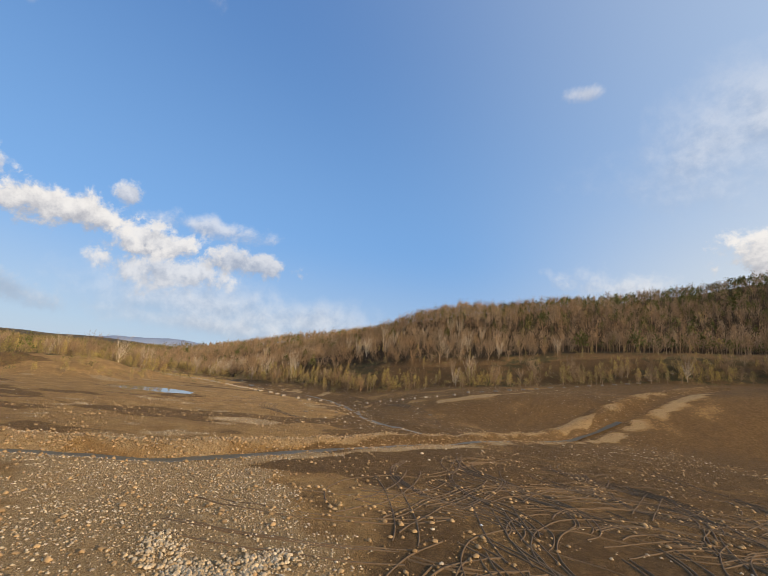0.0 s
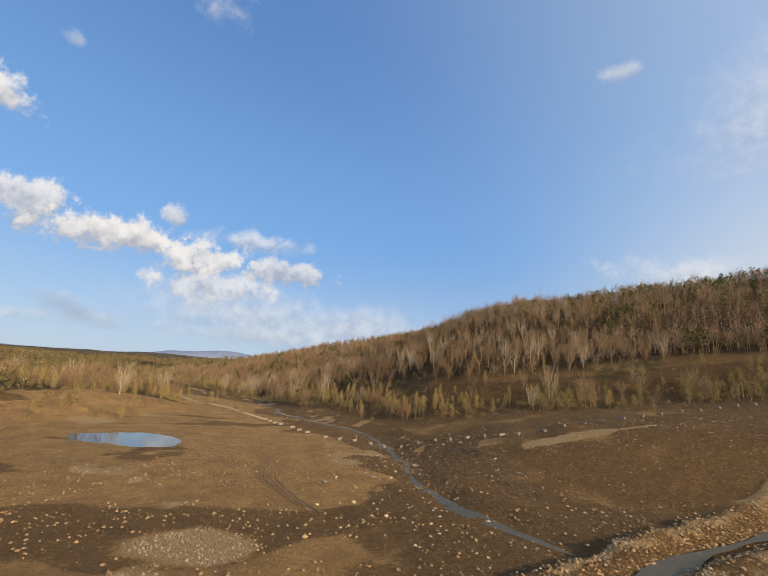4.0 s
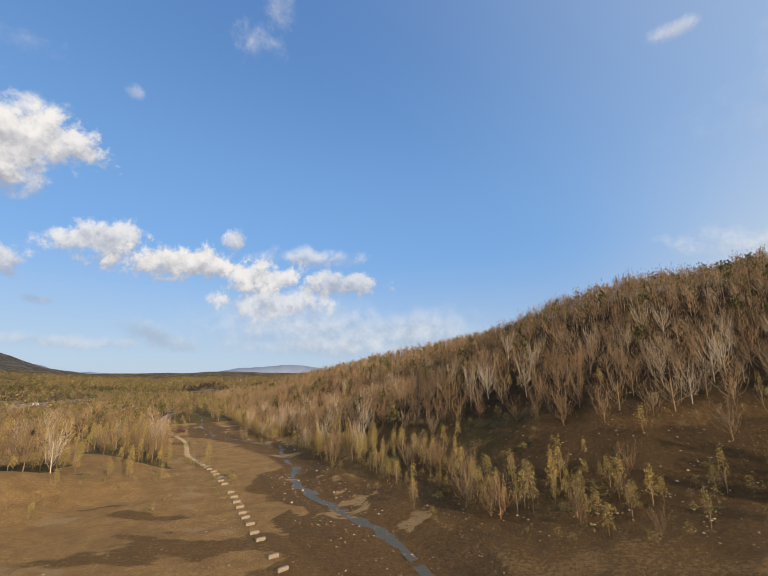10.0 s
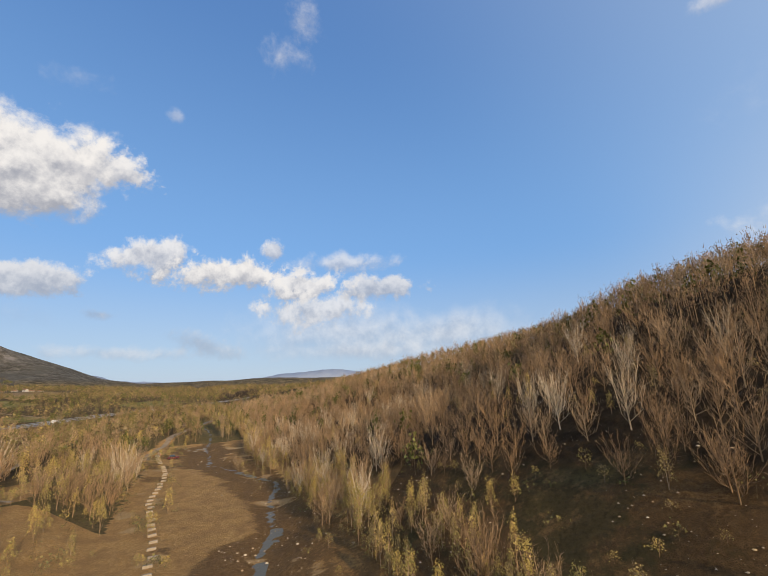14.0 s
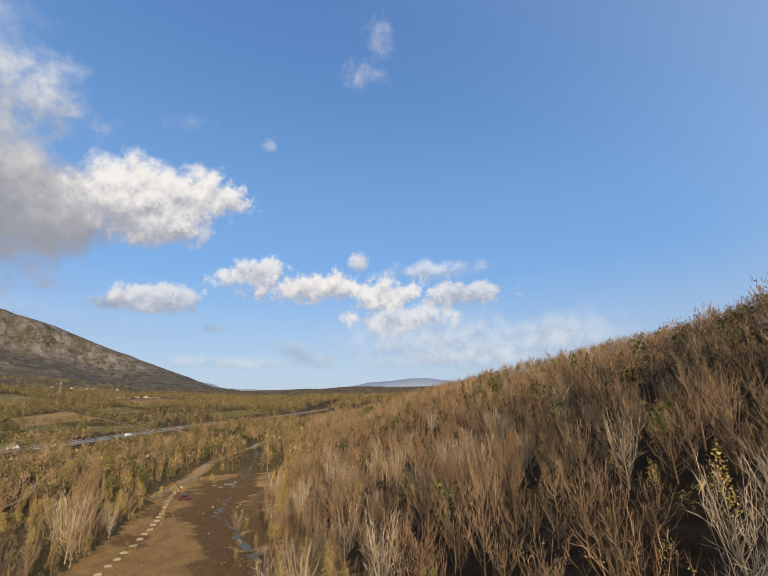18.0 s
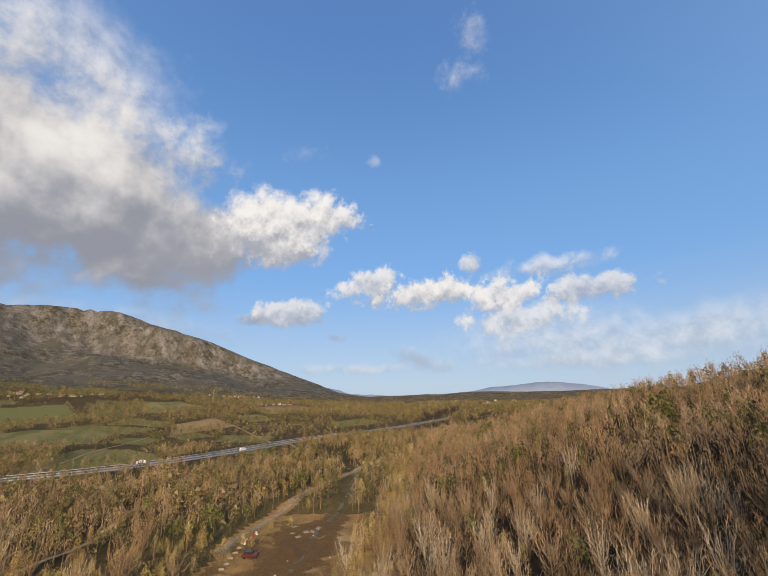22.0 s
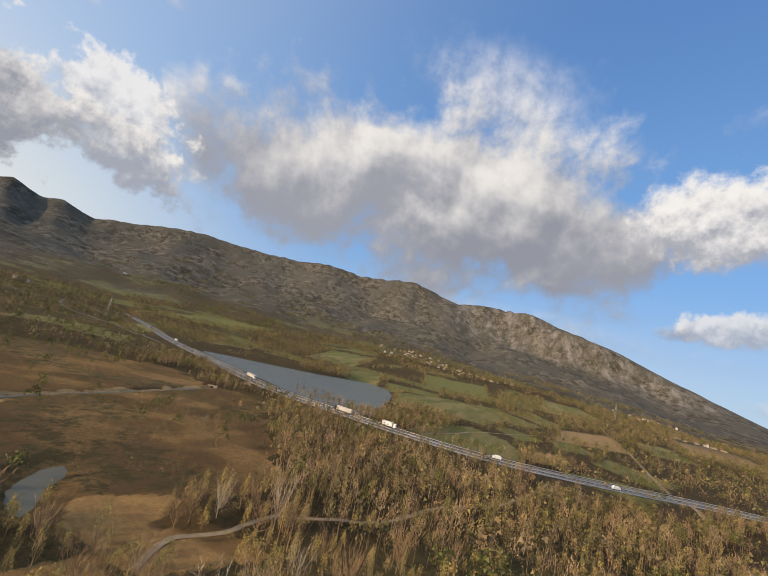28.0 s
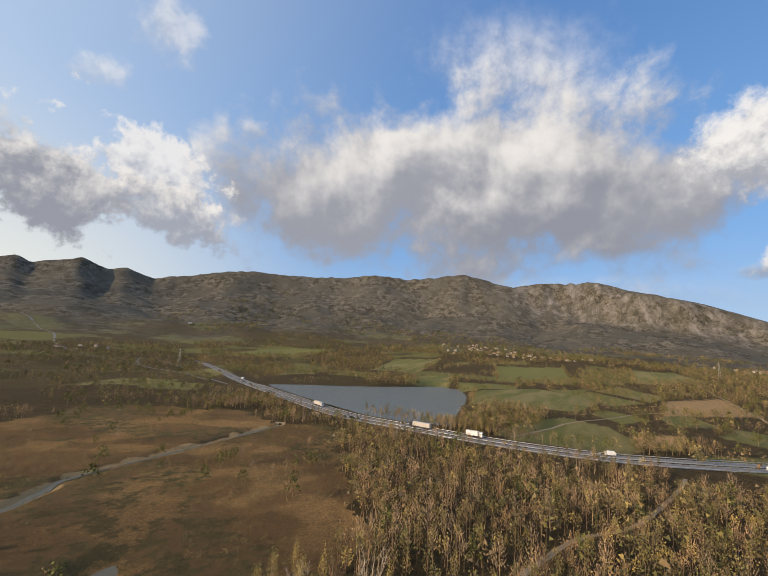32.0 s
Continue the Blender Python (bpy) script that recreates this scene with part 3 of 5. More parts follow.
pasture = smooth(fractal(X, Y, 140, 5, 2), 0.54, 0.58) * (dist_all > 850) * (dist_all < 2500) * west_side * 0.75
wall_all = smooth(az_all, 64, 74) * (1 - smooth(az_all, 99, 106))
prof_all = (dist_all - 900) / 2300 + (fractal(X, Y, 380, 4, 2) - 0.5) * 0.16
crag = scrub * np.maximum(0.5 * wall_all * smooth(Z + 160 * (fractal(X, Y, 300, 3, 4) - 0.5), 310, 430), wall_all * smooth(prof_all, 0.84, 0.90) * (1 - smooth(prof_all, 0.99, 1.04)))
crag = np.maximum(crag, scrub * 0.25 * smooth(Z + 160 * (fractal(X, Y, 300, 3, 4) - 0.5), 380, 480) * (az_all > 100) * (az_all < 135))

ground = mesh_object("ground", np.stack([X, Y, Z], -1).reshape(-1, 3), quads, [], shade=True)
tagged(ground, "brown earth valley floor with gravel, wet mud and grass", "ground", kind="structure")
for nm, arr in (("bare", bare), ("wet", wet), ("gravel", gravel), ("litter", litter_and_shade), ("scrub", scrub), ("crag", crag),
                ("north", np.where((az_all < 70) | (az_all > 300), 1 - smooth(Z, 60, 110), 0.0)), ("meadow", (field_all == 1) * 1.0), ("plough", (field_all == 2) * 1.0), ("crop", np.maximum(field_all == 3, pasture * (field_all == 0)))):
    at = ground.data.attributes.new(nm, "FLOAT", "POINT")
    at.data.foreach_set("value", np.asarray(arr, np.float32).ravel())

gm, gt, gb = material("ground_mix", 0.95, 0.08)


def mask(nm):
    n = gt.nodes.new("ShaderNodeAttribute")
    n.attribute_name = nm
    return n.outputs["Fac"]


g_small, g_mid, g_big = tex(gt, 1.7, 9.0, 0.68), tex(gt, 0.22, 9.0, 0.66), tex(gt, 0.02, 5.0)
grain = tex(gt, 9.0, 6.0, 0.7)
grass = blend(gt, span(gt, g_mid, 0.4, 0.62), (0.150, 0.115, 0.050), (0.225, 0.165, 0.080))
grass = blend(gt, span(gt, g_big, 0.42, 0.6), grass, (0.135, 0.118, 0.052))
grass = blend(gt, span(gt, g_small, 0.48, 0.62, 0.0, 0.6), grass, (0.075, 0.058, 0.03))
earth = blend(gt, span(gt, g_small, 0.42, 0.58), (0.54, 0.315, 0.115), (0.68, 0.435, 0.18))
earth = blend(gt, span(gt, g_mid, 0.42, 0.62), earth, (0.45, 0.27, 0.112))
earth = blend(gt, span(gt, grain, 0.48, 0.62, 0.0, 0.75), earth, (0.20, 0.12, 0.055))
mud = blend(gt, span(gt, g_small, 0.38, 0.62), (0.20, 0.118, 0.050), (0.33, 0.20, 0.085))
mud = blend(gt, span(gt, grain, 0.48, 0.62, 0.0, 0.75), mud, (0.095, 0.06, 0.03))
mud = blend(gt, span(gt, g_mid, 0.5, 0.62, 0.0, 0.45), mud, (0.17, 0.108, 0.055))
pebble = nd(gt, "ShaderNodeTexVoronoi", {"Vector": gt.nodes.new("ShaderNodeTexCoord").outputs["Object"], "Scale": 11.0})
stones = blend(gt, pebble.outputs[1], (0.40, 0.25, 0.11), (0.68, 0.48, 0.25))
soil = blend(gt, span(gt, mask("gravel"), 0.3, 0.7), earth, stones)
edge = nd(gt, "ShaderNodeMath", {0: mask("wet"), 1: span(gt, g_small, 0.3, 0.7, -0.25, 0.25)}, op="ADD").outputs[0]
soil = blend(gt, span(gt, edge, 0.4, 0.6), soil, mud)
edge2 = nd(gt, "ShaderNodeMath", {0: mask("bare"), 1: span(gt, g_mid, 0.3, 0.7, -0.3, 0.3)}, op="ADD").outputs[0]
land = blend(gt, span(gt, edge2, 0.4, 0.6), grass, soil)
litter = blend(gt, span(gt, g_mid, 0.4, 0.6), (0.045, 0.031, 0.018), (0.085, 0.058, 0.032))
litter = blend(gt, span(gt, g_small, 0.46, 0.62, 0.0, 0.6), litter, (0.045, 0.036, 0.018))
land = blend(gt, mask("litter"), land, litter)
land = blend(gt, mask("meadow"), land, blend(gt, span(gt, tex(gt, 0.03, 6.0, 0.6, stretch=(0.25, 1.6, 1)), 0.42, 0.58), (0.155, 0.155, 0.055), (0.25, 0.21, 0.09)))
land = blend(gt, mask("plough"), land, blend(gt, span(gt, g_mid, 0.3, 0.7), (0.33, 0.21, 0.10), (0.40, 0.27, 0.13)))
land = blend(gt, mask("crop"), land, blend(gt, span(gt, g_mid, 0.3, 0.7), (0.145, 0.16, 0.05), (0.215, 0.185, 0.075)))
spots = span(gt, tex(gt, 0.022, 10.0, 0.75), 0.44, 0.58)
heath = blend(gt, spots, (0.064, 0.056, 0.042), (0.185, 0.162, 0.128))
heath = blend(gt, span(gt, tex(gt, 0.09, 6.0, 0.7), 0.5, 0.62, 0.0, 0.75), heath, (0.040, 0.038, 0.026))
heath = blend(gt, span(gt, tex(gt, 0.006, 6.0), 0.45, 0.62), heath, (0.10, 0.092, 0.073))
lowland = blend(gt, spots, (0.075, 0.058, 0.030), (0.25, 0.185, 0.095))
lowland = blend(gt, span(gt, tex(gt, 0.09, 6.0, 0.7), 0.46, 0.6, 0.0, 0.8), lowland, (0.062, 0.050, 0.028))
heath = blend(gt, mask("north"), heath, lowland)
land = blend(gt, mask("scrub"), land, heath)
cliff = blend(gt, span(gt, tex(gt, 0.02, 10.0, 0.75, stretch=(1, 1, 0.35)), 0.42, 0.58), (0.145, 0.128, 0.112), (0.26, 0.232, 0.21))
face = span(gt, tex(gt, 0.014, 10.0, 0.74, stretch=(1, 1, 0.4)), 0.48, 0.62)
land = blend(gt, nd(gt, "ShaderNodeMath", {0: mask("crag"), 1: face}, op="MULTIPLY").outputs[0], land, cliff)
gt.links.new(land, gb.inputs["Base Color"])
gt.links.new(span(gt, edge, 0.4, 0.7, 0.97, 0.85), gb.inputs["Roughness"])
relief = nd(gt, "ShaderNodeMath", {0: g_small, 1: nd(gt, "ShaderNodeMath", {0: grain, 1: 1.6}, op="MULTIPLY").outputs[0]}, op="ADD").outputs[0]
relief = nd(gt, "ShaderNodeMath", {0: relief, 1: nd(gt, "ShaderNodeMath", {0: tex(gt, 0.5, 6.0), 1: 2.5}, op="MULTIPLY").outputs[0]}, op="ADD").outputs[0]
bump(gt, gb, relief, 1.0, 0.45)
ground.data.materials.append(gm)

# ---- water ----
wm, wtree_, wb = material("still_water", 0.04, 0.5)
wb.inputs["Base Color"].default_value = (0.075, 0.105, 0.095, 1)
bump(wtree_, wb, tex(wtree_, 0.9, 3.0), 0.06, 0.03)
mm, mtree_, mb = material("muddy_water", 0.38, 0.22)
mb.inputs["Base Color"].default_value = (0.11, 0.10, 0.065, 1)
bump(mtree_, mb, tex(mtree_, 1.5, 5.0), 0.5, 0.12)


def sheet(name, outline, z, mat):
    bm = bmesh.new()
    c_ = [bm.verts.new((*p[:2], z)) for p in spline([*outline, outline[0]], 3.0)[:-1]]
    bmesh.ops.triangle_fill(bm, edges=[bm.edges.new((c_[i - 1], c_[i])) for i in range(len(c_))], use_beauty=True)
    for f_ in bm.faces:
        if f_.normal.z < 0:
            f_.normal_flip()
    me = bpy.data.meshes.new(name)
    bm.to_mesh(me)
    bm.free()
    me.materials.append(mat)
    return new(name, me)


def ribbon(name, pts, width, lift, mat, z=None, wobble=0.0):
    line = spline([(*p[:2], 0) for p in pts], 2.5)
    v_, f_ = [], []
    lx, ly = np.array([p.x for p in line]), np.array([p.y for p in line])
    zs = height(lx, ly) + lift if z is None else [z(p) for p in line]
    wide = width / 2 * (1 + wobble * (vnoise(lx, ly, 7, 2) - 0.5))
    for i, p in enumerate(line):
        d_ = (line[min(i + 1, len(line) - 1)] - line[max(i - 1, 0)]).normalized()
        n_ = Vector((-d_.y, d_.x, 0))
        w_, zz = float(wide[i]), float(zs[i])
        v_ += [(*(p + n_ * w_).xy, zz), (*(p - n_ * w_).xy, zz)]
        if i:
            f_.append((2 * i - 2, 2 * i - 1, 2 * i + 1, 2 * i))
    return mesh_object(name, v_, f_, [mat])


lm, ltree_, lb = material("rippled_water", 0.26, 0.6)
lb.inputs["Base Color"].default_value = (0.15, 0.185, 0.19, 1)
bump(ltree_, lb, tex(ltree_, 0.5, 4.0), 0.3, 0.12)
tagged(sheet("lake", LAKE, LAKE_Z, lm), "calm dark green lake behind the motorway", "lake", kind="structure")
tagged(sheet("pond", POND, -0.1, wm), "shallow pond reflecting blue sky on bare earth", "pond", kind="structure")
tagged(sheet("pool", POOL, 0.98, mm), "narrow muddy pool in the clearing", "pool", kind="structure")
tagged(ribbon("brook", BROOK, 2.3, 0.02, mm, wobble=1.9), "shallow stony brook in the river bed", "brook", kind="structure")
tagged(ribbon("stream", WEST_DITCH, 2.4, 0.25, mm, wobble=1.5), "narrow shallow stream winding through the clearing", "stream", kind="structure")
tagged(ribbon("ditch_water", DITCH[:13], 1.5, 0.20, mm, wobble=2.2), "dark water in a straight ditch", "water", kind="structure")

# ---- motorway ----
asphalt = plain("asphalt", (0.17, 0.16, 0.15), (0.225, 0.21, 0.20), scale=0.6)


def road_z(p):
    return ROAD_Z + max(0, -p.y - 300) * 0.012 + max(0, p.y - 700) * 0.006


for off in (-5.4, 5.4):
    ln = spline([(*p, 0) for p in HIGHWAY], 12)
    sh = []
    for i, p in enumerate(ln):
        d_ = (ln[min(i + 1, len(ln) - 1)] - ln[max(i - 1, 0)]).normalized()
        sh.append(p + Vector((-d_.y, d_.x, 0)) * off)
    tagged(ribbon("road", sh[::2], 8.6, 0, asphalt, z=road_z), "grey asphalt motorway carriageway on an embankment", "road", kind="structure")

# ---- woods ----
bark = island("bare_twigs", [(0.36, 0.235, 0.125), (0.23, 0.155, 0.09), (0.42, 0.295, 0.175), (0.28, 0.21, 0.135)])
bark_pale = island("pale_twigs", [(0.42, 0.33, 0.22), (0.52, 0.43, 0.31)])
leaf_yellow = island("spring_leaves", [(0.50, 0.38, 0.11), (0.36, 0.28, 0.09), (0.28, 0.24, 0.08), (0.44, 0.32, 0.12)])
leaf_green = island("green_leaves", [(0.075, 0.085, 0.028), (0.13, 0.13, 0.04)])
far_twigs = island("grey_brown_twigs", [(0.20, 0.145, 0.078), (0.115, 0.092, 0.046), (0.27, 0.185, 0.10), (0.15, 0.125, 0.066)])
olive = island("olive_leaves", [(0.24, 0.20, 0.07), (0.13, 0.125, 0.045), (0.30, 0.225, 0.085), (0.17, 0.15, 0.06)])
TREE_MATS = [bark, bark_pale, leaf_yellow, leaf_green, far_twigs, olive]


def stick(p, q, r0, r1, sides=3):
    """A tapered stick from p to q."""
    p, q = np.array(p, float), np.array(q, float)
    d_ = q - p
    d_ /= np.linalg.norm(d_) + 1e-9
    a_ = np.cross(d_, (0.31, 0.87, 0.11) if abs(d_[1]) < 0.8 else (1, 0.1, 0))
    a_ /= np.linalg.norm(a_)
    b_ = np.cross(d_, a_)
    v_, f_ = [], []
    for k_ in range(sides):
        t_ = 2 * math.pi * k_ / sides
        o_ = a_ * math.cos(t_) + b_ * math.sin(t_)
        v_ += [p + o_ * r0, q + o_ * r1]
    for k_ in range(sides):
        a0, a1, b0, b1 = 2 * k_, 2 * k_ + 1, 2 * ((k_ + 1) % sides), 2 * ((k_ + 1) % sides) + 1
        f_ += [(a0, b0, b1), (a0, b1, a1)]
    return v_, f_


def join(shapes):
    v_, f_, m_, o_ = [], [], [], 0
    for a, b, c in shapes:
        v_.append(a)
        f_.append(b + o_)
        m_.append(c)
        o_ += len(a)
    return np.concatenate(v_), np.concatenate(f_), np.concatenate(m_)


def wood(name, places, templates, label):
    """Many joined trees; places are rows of x, y, template number, scale, turn."""
    pl = np.array(places)
    zz = height(pl[:, 0], pl[:, 1])
    vs, fs, ms, ts, o_ = [], [], [], [], 0
    for k_ in np.unique(pl[:, 2].astype(int)):
        v_, f_, m_ = templates[k_]
        q = pl[:, 2].astype(int) == k_
        x_, y_, s_, a_, z_ = pl[q, 0], pl[q, 1], pl[q, 3], pl[q, 4], zz[q]
        c_, n_ = (np.cos(a_) * s_)[:, None], (np.sin(a_) * s_)[:, None]
        w_ = np.stack([v_[None, :, 0] * c_ - v_[None, :, 1] * n_ + x_[:, None], v_[None, :, 0] * n_ + v_[None, :, 1] * c_ + y_[:, None], v_[None, :, 2] * s_[:, None] + z_[:, None]], -1)
        t_ = len(x_)
        vs.append(w_.reshape(-1, 3))
        fs.append((f_[None] + (np.arange(t_) * len(v_))[:, None, None] + o_).reshape(-1, 3))
        ms.append(np.tile(m_, t_))
        tone_ = np.clip(fractal(x_, y_, 28, 3, 5) * 1.6 - 0.3 + 0.45 * (rs.rand(t_) - 0.5), 0, 0.999)
        ts.append(np.repeat(tone_, len(v_)))
        o_ += t_ * len(v_)
    ob = mesh_object(name, np.concatenate(vs), np.concatenate(fs), TREE_MATS, np.concatenate(ms))
    at = ob.data.attributes.new("tone", "FLOAT", "POINT")
    at.data.foreach_set("value", np.concatenate(ts).astype(np.float32))
    return tagged(ob, label, "trees", kind="stuff")


rs = np.random.RandomState(5)


def fuzzy(seed, tall, spread, blades, leaves, twig_mat, leaf_mat, twig_w, leaf, low=0.2, limbs=0, column=False):
    """A dense upright crown of fine twigs and small leaves on a thin trunk."""
    r_ = np.random.RandomState(seed)
    tv, tf = stick((0, 0, -0.5), (r_.randn() * 0.15, r_.randn() * 0.15, tall * 0.8), tall * 0.011, tall * 0.003, 4)
    tv, tf = list(tv), list(tf)
    for i in range(limbs):
        a_, h_ = i * 2.4 + r_.rand(), tall * (low + 0.4 * i / limbs)
        q = np.array([math.cos(a_) * spread * 0.7, math.sin(a_) * spread * 0.7, h_ + tall * (0.22 + 0.18 * r_.rand())])
        v_, f_ = stick((0, 0, h_), q, tall * 0.005, tall * 0.0015)
        o_ = len(tv)
        tv += v_
        tf += [tuple(k + o_ for k in t_) for t_ in f_]

    mid, half = tall * (1 + low) / 2, tall * (1 - low) / 2

    def spot(n_, inner):
        """Places in the outer part of a lumpy egg-shaped crown, and their way out from its middle."""
        d_ = r_.randn(n_, 3)
        d_ /= np.linalg.norm(d_, axis=1)[:, None]
        d_[:, 2] = np.where(d_[:, 2] < -0.55, -d_[:, 2], d_[:, 2])
        a_ = np.arctan2(d_[:, 1], d_[:, 0])
        lump = 1 + 0.22 * np.sin(3 * a_ + seed + 4 * d_[:, 2]) + 0.14 * np.sin(5 * a_ + 2 * seed - 6 * d_[:, 2])
        rad = (inner + (1 - inner) * r_.rand(n_) ** 0.7) * lump
        wide = spread * (1.0 if not column else 1.0) * (1 - 0.25 * d_[:, 2])
        return np.stack([d_[:, 0] * rad * wide, d_[:, 1] * rad * wide, mid + d_[:, 2] * rad * half], -1), d_

    p_, o_ = spot(blades, 0.35)
    d_ = o_ * np.array([0.9, 0.9, 0.6]) + np.array([0, 0, 0.30 if not column else 1.3]) + r_.randn(blades, 3) * (0.25 if column else 0.55)
    d_ /= np.linalg.norm(d_, axis=1)[:, None]
    ln = tall * ((0.07 if column else 0.05) + (0.10 if column else 0.075) * r_.rand(blades))[:, None]
    n_ = np.cross(d_, r_.randn(blades, 3))
    n_ /= np.linalg.norm(n_, axis=1)[:, None] + 1e-9
    b_ = p_ - d_ * ln * 0.7
    cv = np.stack([b_ - n_ * twig_w, b_ + n_ * twig_w, b_ + d_ * ln], 1).reshape(-1, 3)
    cm = np.full(blades, twig_mat)
    if leaves:
        p_, o_ = spot(leaves, 0.45)
        a3, b3 = r_.randn(leaves, 3), r_.randn(leaves, 3)
        a3 /= np.linalg.norm(a3, axis=1)[:, None]
        b3 = np.cross(a3, b3)
        b3 /= np.linalg.norm(b3, axis=1)[:, None]
        sz = leaf * (0.6 + 0.8 * r_.rand(leaves))[:, None]
        lv = np.stack([p_ + a3 * sz, p_ - a3 * sz * 0.4 + b3 * sz * 0.7, p_ - a3 * sz * 0.4 - b3 * sz * 0.7], 1).reshape(-1, 3)
        cv, cm = np.concatenate([cv, lv]), np.concatenate([cm, np.full(leaves, leaf_mat)])
    return (np.array(tv), np.array(tf), np.full(len(tf), twig_mat)), (cv, np.arange(len(cv)).reshape(-1, 3), cm)


def fan(seed, tall, spread, limbs, twigs, mat, w_, low=0.1, solid=True):
    """A leafless tree: a short trunk, limbs that rise and spread like a fan, and fine twigs along them."""
    r_ = np.random.RandomState(seed)
    lean = r_.randn(2) * 0.2
    tv, tf = stick((0, 0, -0.5), (lean[0], lean[1], tall * 0.55), tall * 0.012, tall * 0.005, 4)
    tv, tf, cv = list(tv), list(tf), []
    for i in range(limbs):
        a_, h_ = i * 2.399 + r_.rand() * 0.8, tall * (low + 0.38 * (i / limbs) ** 0.8)
        reach = spread * (0.45 + 0.65 * r_.rand()) * (1 - 0.4 * i / limbs)
        o_ = np.array([math.cos(a_), math.sin(a_), 0])
        p0 = np.array([lean[0] * h_ / tall, lean[1] * h_ / tall, h_])
        p1 = p0 + o_ * reach * 0.55 + np.array([0, 0, tall * (0.10 + 0.10 * r_.rand())])
        p2 = p0 + o_ * reach + np.array([0, 0, (tall - h_) * (0.40 + 0.30 * r_.rand() + 0.28 * i / limbs)])
        if solid:
            for q0, q1, a0, a1 in ((p0, p1, 0.0042, 0.0028), (p1, p2, 0.0028, 0.001)):
                v_, f_ = stick(q0, q1, tall * a0, tall * a1)
                b_ = len(tv)
                tv += v_
                tf += [tuple(k + b_ for k in t_) for t_ in f_]
        else:
            n_ = np.cross(p2 - p0, r_.randn(3))
            n_ /= np.linalg.norm(n_)
            cv += [p0 - n_ * w_ * 1.3, p0 + n_ * w_ * 1.3, p2]
        for k_ in range(twigs):
            f_ = 0.15 + 0.85 * (k_ + r_.rand()) / twigs
            b_ = p0 + (p1 - p0) * f_ * 2 if f_ < 0.5 else p1 + (p2 - p1) * (f_ * 2 - 1)
            d_ = (p2 - p1) / np.linalg.norm(p2 - p1) * 0.7 + r_.randn(3) * 0.42 + np.array([0, 0, 0.55])
            d_ /= np.linalg.norm(d_)
            ln = tall * (0.08 + 0.09 * r_.rand())
            n_ = np.cross(d_, r_.randn(3))
            n_ /= np.linalg.norm(n_)
            cv += [b_ - n_ * w_, b_ + n_ * w_, b_ + d_ * ln]
            for s_ in range(2 if solid else 1):
                e_ = d_ + r_.randn(3) * 0.5
                e_ /= np.linalg.norm(e_)
                c_ = b_ + d_ * ln * (0.25 + 0.45 * r_.rand())
                cv += [c_ - n_ * w_ * 0.8, c_ + n_ * w_ * 0.8, c_ + e_ * ln * 0.75]
    cv = np.array(cv)
    return (np.array(tv), np.array(tf), np.full(len(tf), mat)), (cv, np.arange(len(cv)).reshape(-1, 3), np.full(len(cv) // 3, mat))


BARE_P = [fan(10 + i, 6.2 + 0.65 * i, 2.9 + 0.35 * (i % 3), 18, 12, 1 if i == 4 else 0, 0.022, low=0.06) for i in range(5)]
YEL_P = [fuzzy(50 + i, 3.4 + 0.9 * i, 0.8, 80, 300, 0, 2, 0.018, 0.10, low=0.04, limbs=4, column=True) for i in range(4)]
BUSH_P = [fuzzy(80 + i, 1.3 + 0.5 * i, 0.9, 90, 80, 0, 2, 0.016, 0.085, low=0.02) for i in range(3)]
BARE_LO = [join(fuzzy(30 + i, 6.6 + 0.7 * i, 1.9, 84, 30, 0, 0, 0.055, 0.18, low=0.12, column=True)) for i in range(4)]
YEL_LO = [join(fuzzy(60 + i, 5.6 + i, 1.2, 40, 80, 0 if i < 2 else 4, 2 if i < 1 else 5, 0.06, 0.22, low=0.05, column=True)) for i in range(4)]
DARK_LO = [join(fuzzy(70 + i, 6.5, 2.2, 20, 90, 0, 3, 0.05, 0.42, low=0.08)) for i in range(3)]
FAR_LO = [join(fuzzy(90 + i, 6.5 + i, 3.4, 24, 14, 4, 5 if i % 2 else 4, 0.24, 0.7, low=0.1)) for i in range(4)]
SHRUB = [join(fuzzy(110 + i, 1.3 + 0.7 * i, 1.1 + 0.3 * i, 22, 16, 4, 5, 0.045, 0.2, low=0.02)) for i in range(3)]
BARE_HI, YEL_HI, BUSH = [join(p) for p in BARE_P], [join(p) for p in YEL_P], [join(p) for p in BUSH_P]


def scatter(n_, x0, x1, y0, y1, keep, gap):
    """Random places in a box that keep() allows, no two nearer than the gap."""
    px, py = rs.uniform(x0, x1, n_), rs.uniform(y0, y1, n_)
    ok = keep(px, py)
    px, py = px[ok], py[ok]
    cells, out = {}, []
    for a, b in zip(px, py):
        c_ = (int(a // gap), int(b // gap))
        if any((a - q[0]) ** 2 + (b - q[1]) ** 2 < gap * gap for dx in (-1, 0, 1) for dy in (-1, 0, 1) for q in cells.get((c_[0] + dx, c_[1] + dy), ())):
            continue
        cells.setdefault(c_, []).append((a, b))
        out.append((a, b))
    return out


